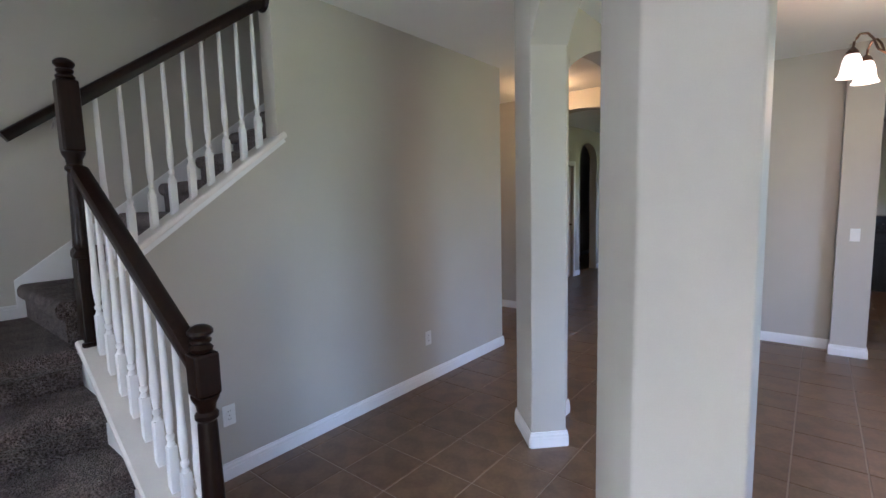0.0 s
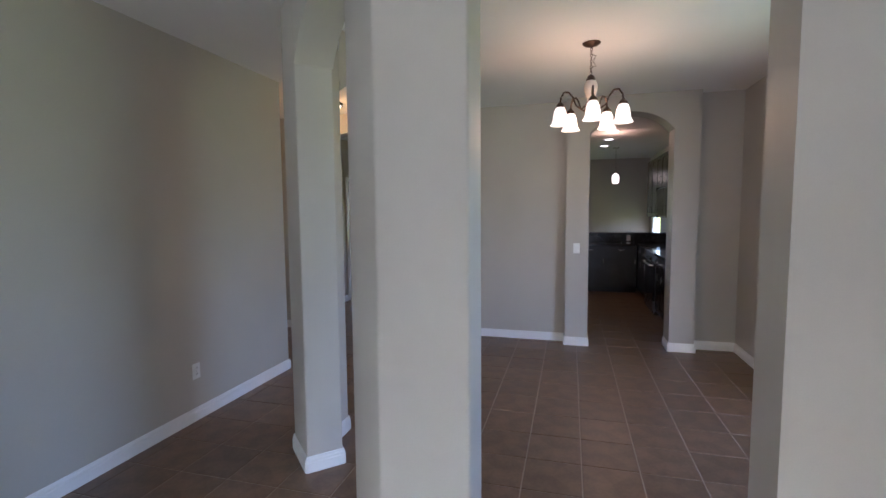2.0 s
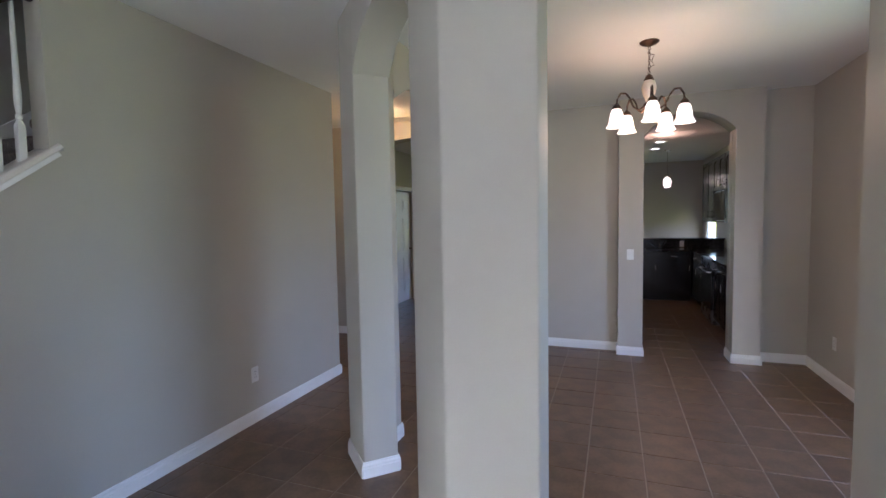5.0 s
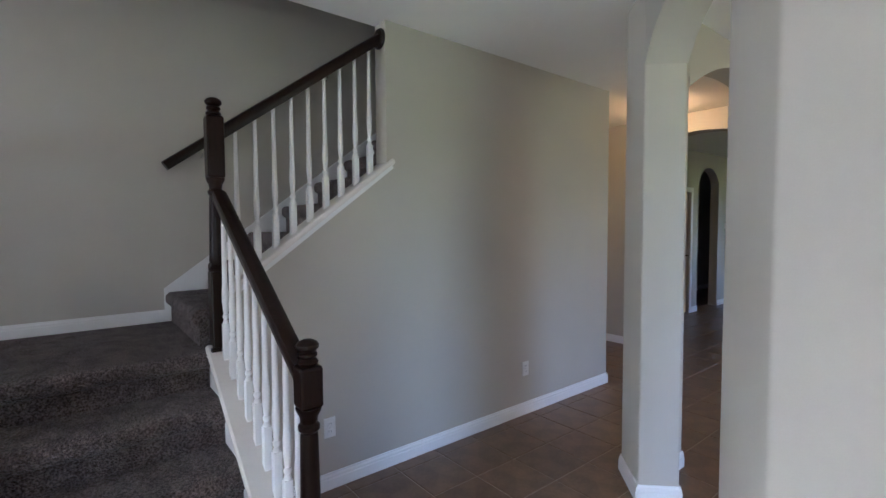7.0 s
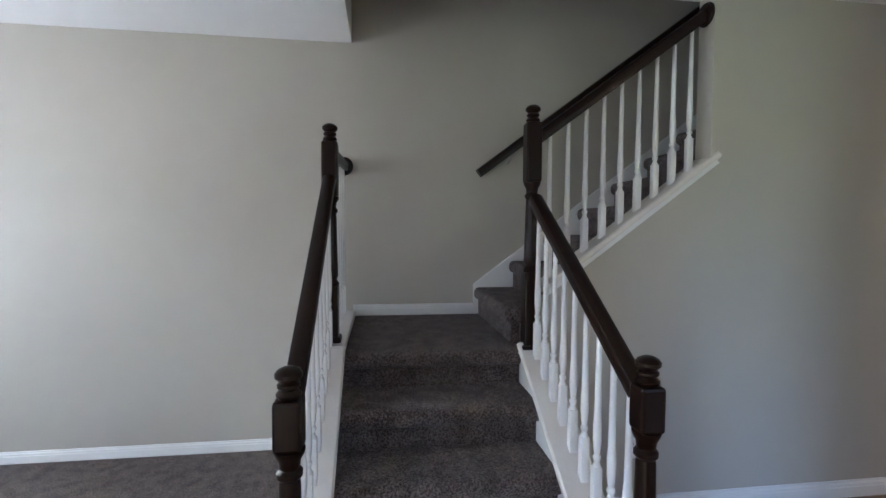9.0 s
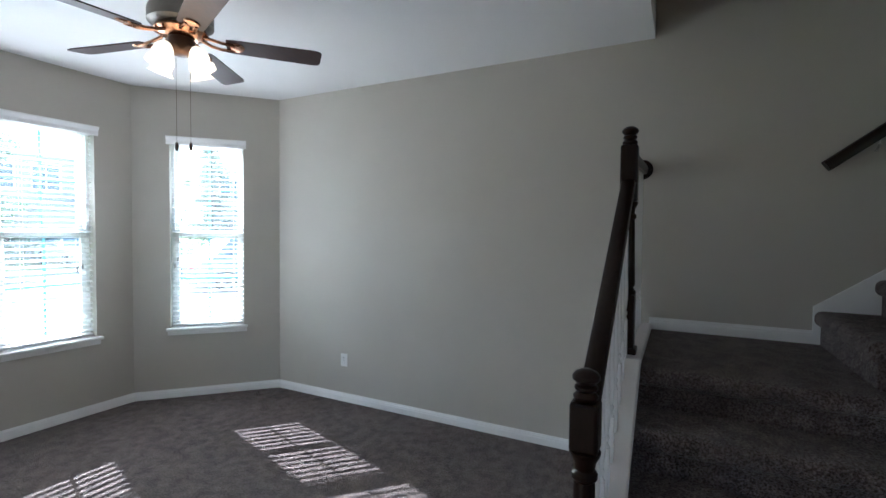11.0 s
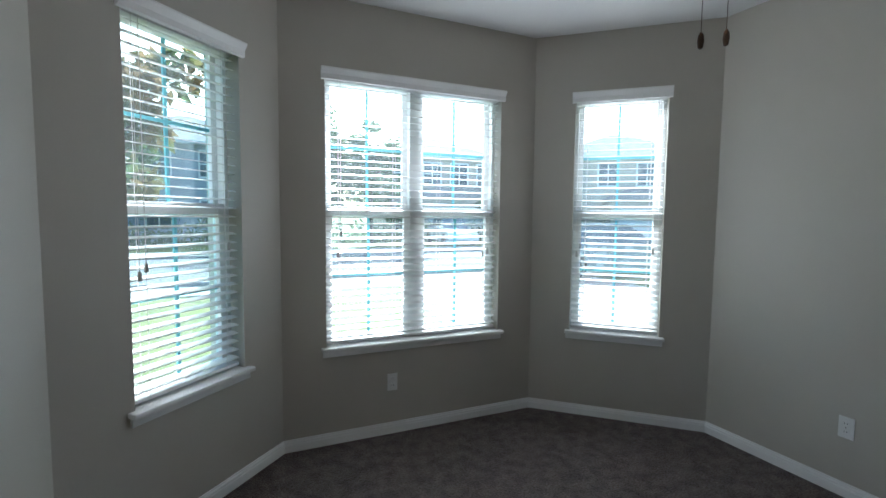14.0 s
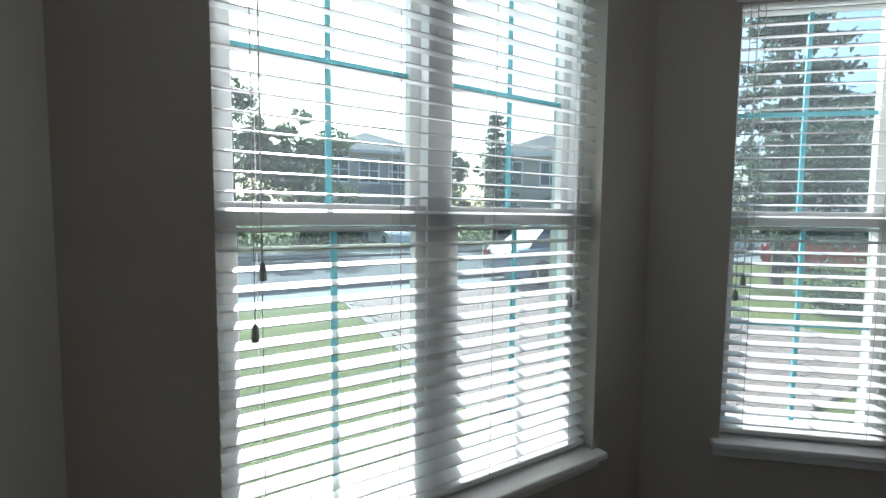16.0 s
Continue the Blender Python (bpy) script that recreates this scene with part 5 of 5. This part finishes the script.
broad_tree(-34.0, -14.0, 9.0, 2.4, 4.2, 8000, 0.18, LEAF, "green oak far down the street", 10)
# low hedge along the far houses
rng = np.random.default_rng(21)
shrub = leaf_mesh("shrub", [(-11.2 + rng.normal() * 0.24, -6.45 + rng.normal() * 0.24, GZ + 0.1 + abs(rng.normal()) * 0.34) for k in range(1400)], 0.05, LEAF, rng)
tagged(shrub, "rounded dark green shrub on the lawn beside the driveway", "shrub")
rng = np.random.default_rng(12)
hedge = leaf_mesh("hedge", [(x + rng.normal() * 0.3, -28.6 + rng.normal() * 0.4, GZ + abs(rng.normal()) * 0.55) for x in np.linspace(-24, 8, 5200)], 0.14, LEAF, rng)
tagged(hedge, "dark green clipped hedge across the street", "hedge", kind="stuff")
flower = leaf_mesh("flowering_shrub", [(0.55 + rng.normal() * 0.16, -5.35 + rng.normal() * 0.16, GZ + 0.08 + abs(rng.normal()) * 0.13) for k in range(260)], 0.045, LEAF, rng)
tagged(flower, "small green shrub with red flowers in the mulch", "shrub")
petals = leaf_mesh("blossom", [(0.55 + rng.normal() * 0.15, -5.35 + rng.normal() * 0.15, GZ + 0.25 + rng.normal() * 0.05) for k in range(70)], 0.035, CAR_RED, rng)
petals.parent = flower


def car(x, y, yaw, paint, label, length=4.5, height=1.45):
    ob = thing("car", pose(x, y, GZ + 0.012, 0, 0, yaw), label, "car", "parked cars")
    L, hw = length / 2, 0.88
    side = [(-L, 0.35), (-L + 0.03, 0.72), (-L + 0.2, 0.90), (-L + 0.75, 0.94), (L - 1.35, 0.92), (L - 0.35, 0.80), (L - 0.05, 0.62), (L, 0.36), (L - 0.1, 0.22), (-L + 0.1, 0.22)]
    bm = bmesh.new()
    rows = []
    for yy, ins in ((-hw, 0.06), (-hw + 0.10, 0.0), (hw - 0.10, 0.0), (hw, 0.06)):
        rows.append([bm.verts.new((px * (1 - ins * 0.15), yy, pz - (0.05 if ins and pz > 0.6 else 0))) for px, pz in side])
    n = len(side)
    for a, b in zip(rows, rows[1:]):
        for i in range(n):
            bm.faces.new((a[i], a[(i + 1) % n], b[(i + 1) % n], b[i]))
    bm.faces.new(rows[0][::-1]), bm.faces.new(rows[-1])
    body = part("body", bm, paint, ob, "", True)
    cab = [(-L + 0.5, 0.93, 0.80), (-L + 1.05, height - 0.03, 0.60), (L - 2.0, height, 0.60), (L - 1.25, 0.92, 0.80)]
    bm = bmesh.new()
    a = [bm.verts.new((px, -w2, pz)) for px, pz, w2 in cab]
    b = [bm.verts.new((px, w2, pz)) for px, pz, w2 in cab]
    for i in range(4):
        bm.faces.new((a[i], a[(i + 1) % 4], b[(i + 1) % 4], b[i]))
    bm.faces.new(a[::-1]), bm.faces.new(b)
    part("windows", bm, FARGLASS, ob, "dark glass")
    part("roof", boxed(-L + 1.08, L - 2.03, -0.59, 0.59, height - 0.02, height + 0.012, 0.01), paint, ob)
    for sx in (-L + 0.85, L - 0.85):
        for sy in (-1, 1):
            wh = part("wheel", lathe(bmesh.new(), [(0.2, -0.1), (0.29, -0.1), (0.32, -0.06), (0.32, 0.06), (0.29, 0.1), (0.2, 0.1)], 22, pose(sx, sy * (hw - 0.06), 0.32, 90)), RUBBER, ob, "black tyre", True)
            part("rim", lathe(bmesh.new(), [(0.0, -0.09), (0.2, -0.105), (0.2, 0.105), (0.0, 0.09)], 18, pose(sx, sy * (hw - 0.06), 0.32, 90)), STEEL, wh, "", True)
    for sy in (-0.62, 0.62):
        part("tail_light", boxed(-L - 0.012, -L + 0.06, sy - 0.16, sy + 0.16, 0.66, 0.80, 0.01), CAR_RED, body, "red tail light")
        part("headlight", boxed(L - 0.14, L + 0.005, sy - 0.16, sy + 0.16, 0.58, 0.70, 0.01), PLATE, body, "clear headlight")
    return ob


car(-10.5, -11.9, 166, CAR_BLUE, "silver-blue sedan parked beside the foot of the driveway")
car(-19.5, -8.6, 96, CAR_RED, "red car parked on a neighbouring driveway")
car(-25.5, -15.6, 2, CAR_WHITE, "white car parked down the street")
car(-12.0, -26.0, 85, CAR_WHITE, "white sedan on a driveway across the street")

# ---------------------------------------------------------------- floor tiles
PITCH, TX, TY = 0.328, -0.04, 1.577
tile_floor = structure("floor", boxed(-4.7, 2.1, -1.3, 12.1, -0.12, -0.0035), GROUT, "brown ceramic tile floor with pale grout", "floor")
# the carpet of the living room lies over the slab
bmt = boxed(-PITCH / 2 + 0.0031, PITCH / 2 - 0.0031, -PITCH / 2 + 0.0031, PITCH / 2 - 0.0031, -0.012, 0.0)
top = [e for e in bmt.edges if all(v.co.z > -1e-5 for v in e.verts)]
bmesh.ops.bevel(bmt, geom=top, offset=0.0022, segments=1, affect="EDGES")
tile_mesh = mesh_of("tile", bmt, TILE)
rest = bmesh.new()
made = 0
for i in range(-14, 7):
    for j in range(-9, 33):
        x, y = TX + PITCH * (i + 0.5), TY + PITCH * (j + 0.5)
        if x < -4.6 or x > 2.0 or y < -1.2 or y > 12.0:
            continue
        if y < -0.5 + PITCH / 2 and x < 0.25:
            continue
        if x < SX - 0.1 and y < 3.9:
            continue
        if x < -1.5 and -0.5 < y < 0.5:
            continue
        near = -2.6 < x < 2.0 and 0.4 < y < 5.7
        if near and made < 300:
            ob = new("tile", tile_mesh)
            ob.parent = tile_floor
            ob.matrix_basis = pose(x, y, random.uniform(-0.0008, 0.0004), 0, 0, random.choice((0, 90, 180, 270)))
            made += 1
        else:
            d = PITCH / 2 - 0.0036
            box(rest, x - d, x + d, y - d, y + d, -0.012, 0.0)
more = part("tile_field", rest, TILE, tile_floor, "brown ceramic tiles of the rooms beyond")
tagged(more, kind="stuff")

# driveway pavers
drive = [o for o in scene.objects if o.name == "driveway"][0]
pav = bmesh.new()
for i in range(23):
    for j in range(34):
        x, y = -3.0 - 0.3 * i - (0.15 if j % 2 else 0), -5.0 - 0.2 * j
        if x < -9.25 or x > -3.1 - 0.157 * (-4.9 - y):
            continue
        box(pav, x - 0.147, x + 0.147, y - 0.097, y + 0.097, GZ + 0.012, GZ + 0.028 + random.uniform(-0.002, 0.002))
pv = part("paver", pav, PAVER, drive, "pinkish brick pavers")
tagged(pv, kind="stuff")
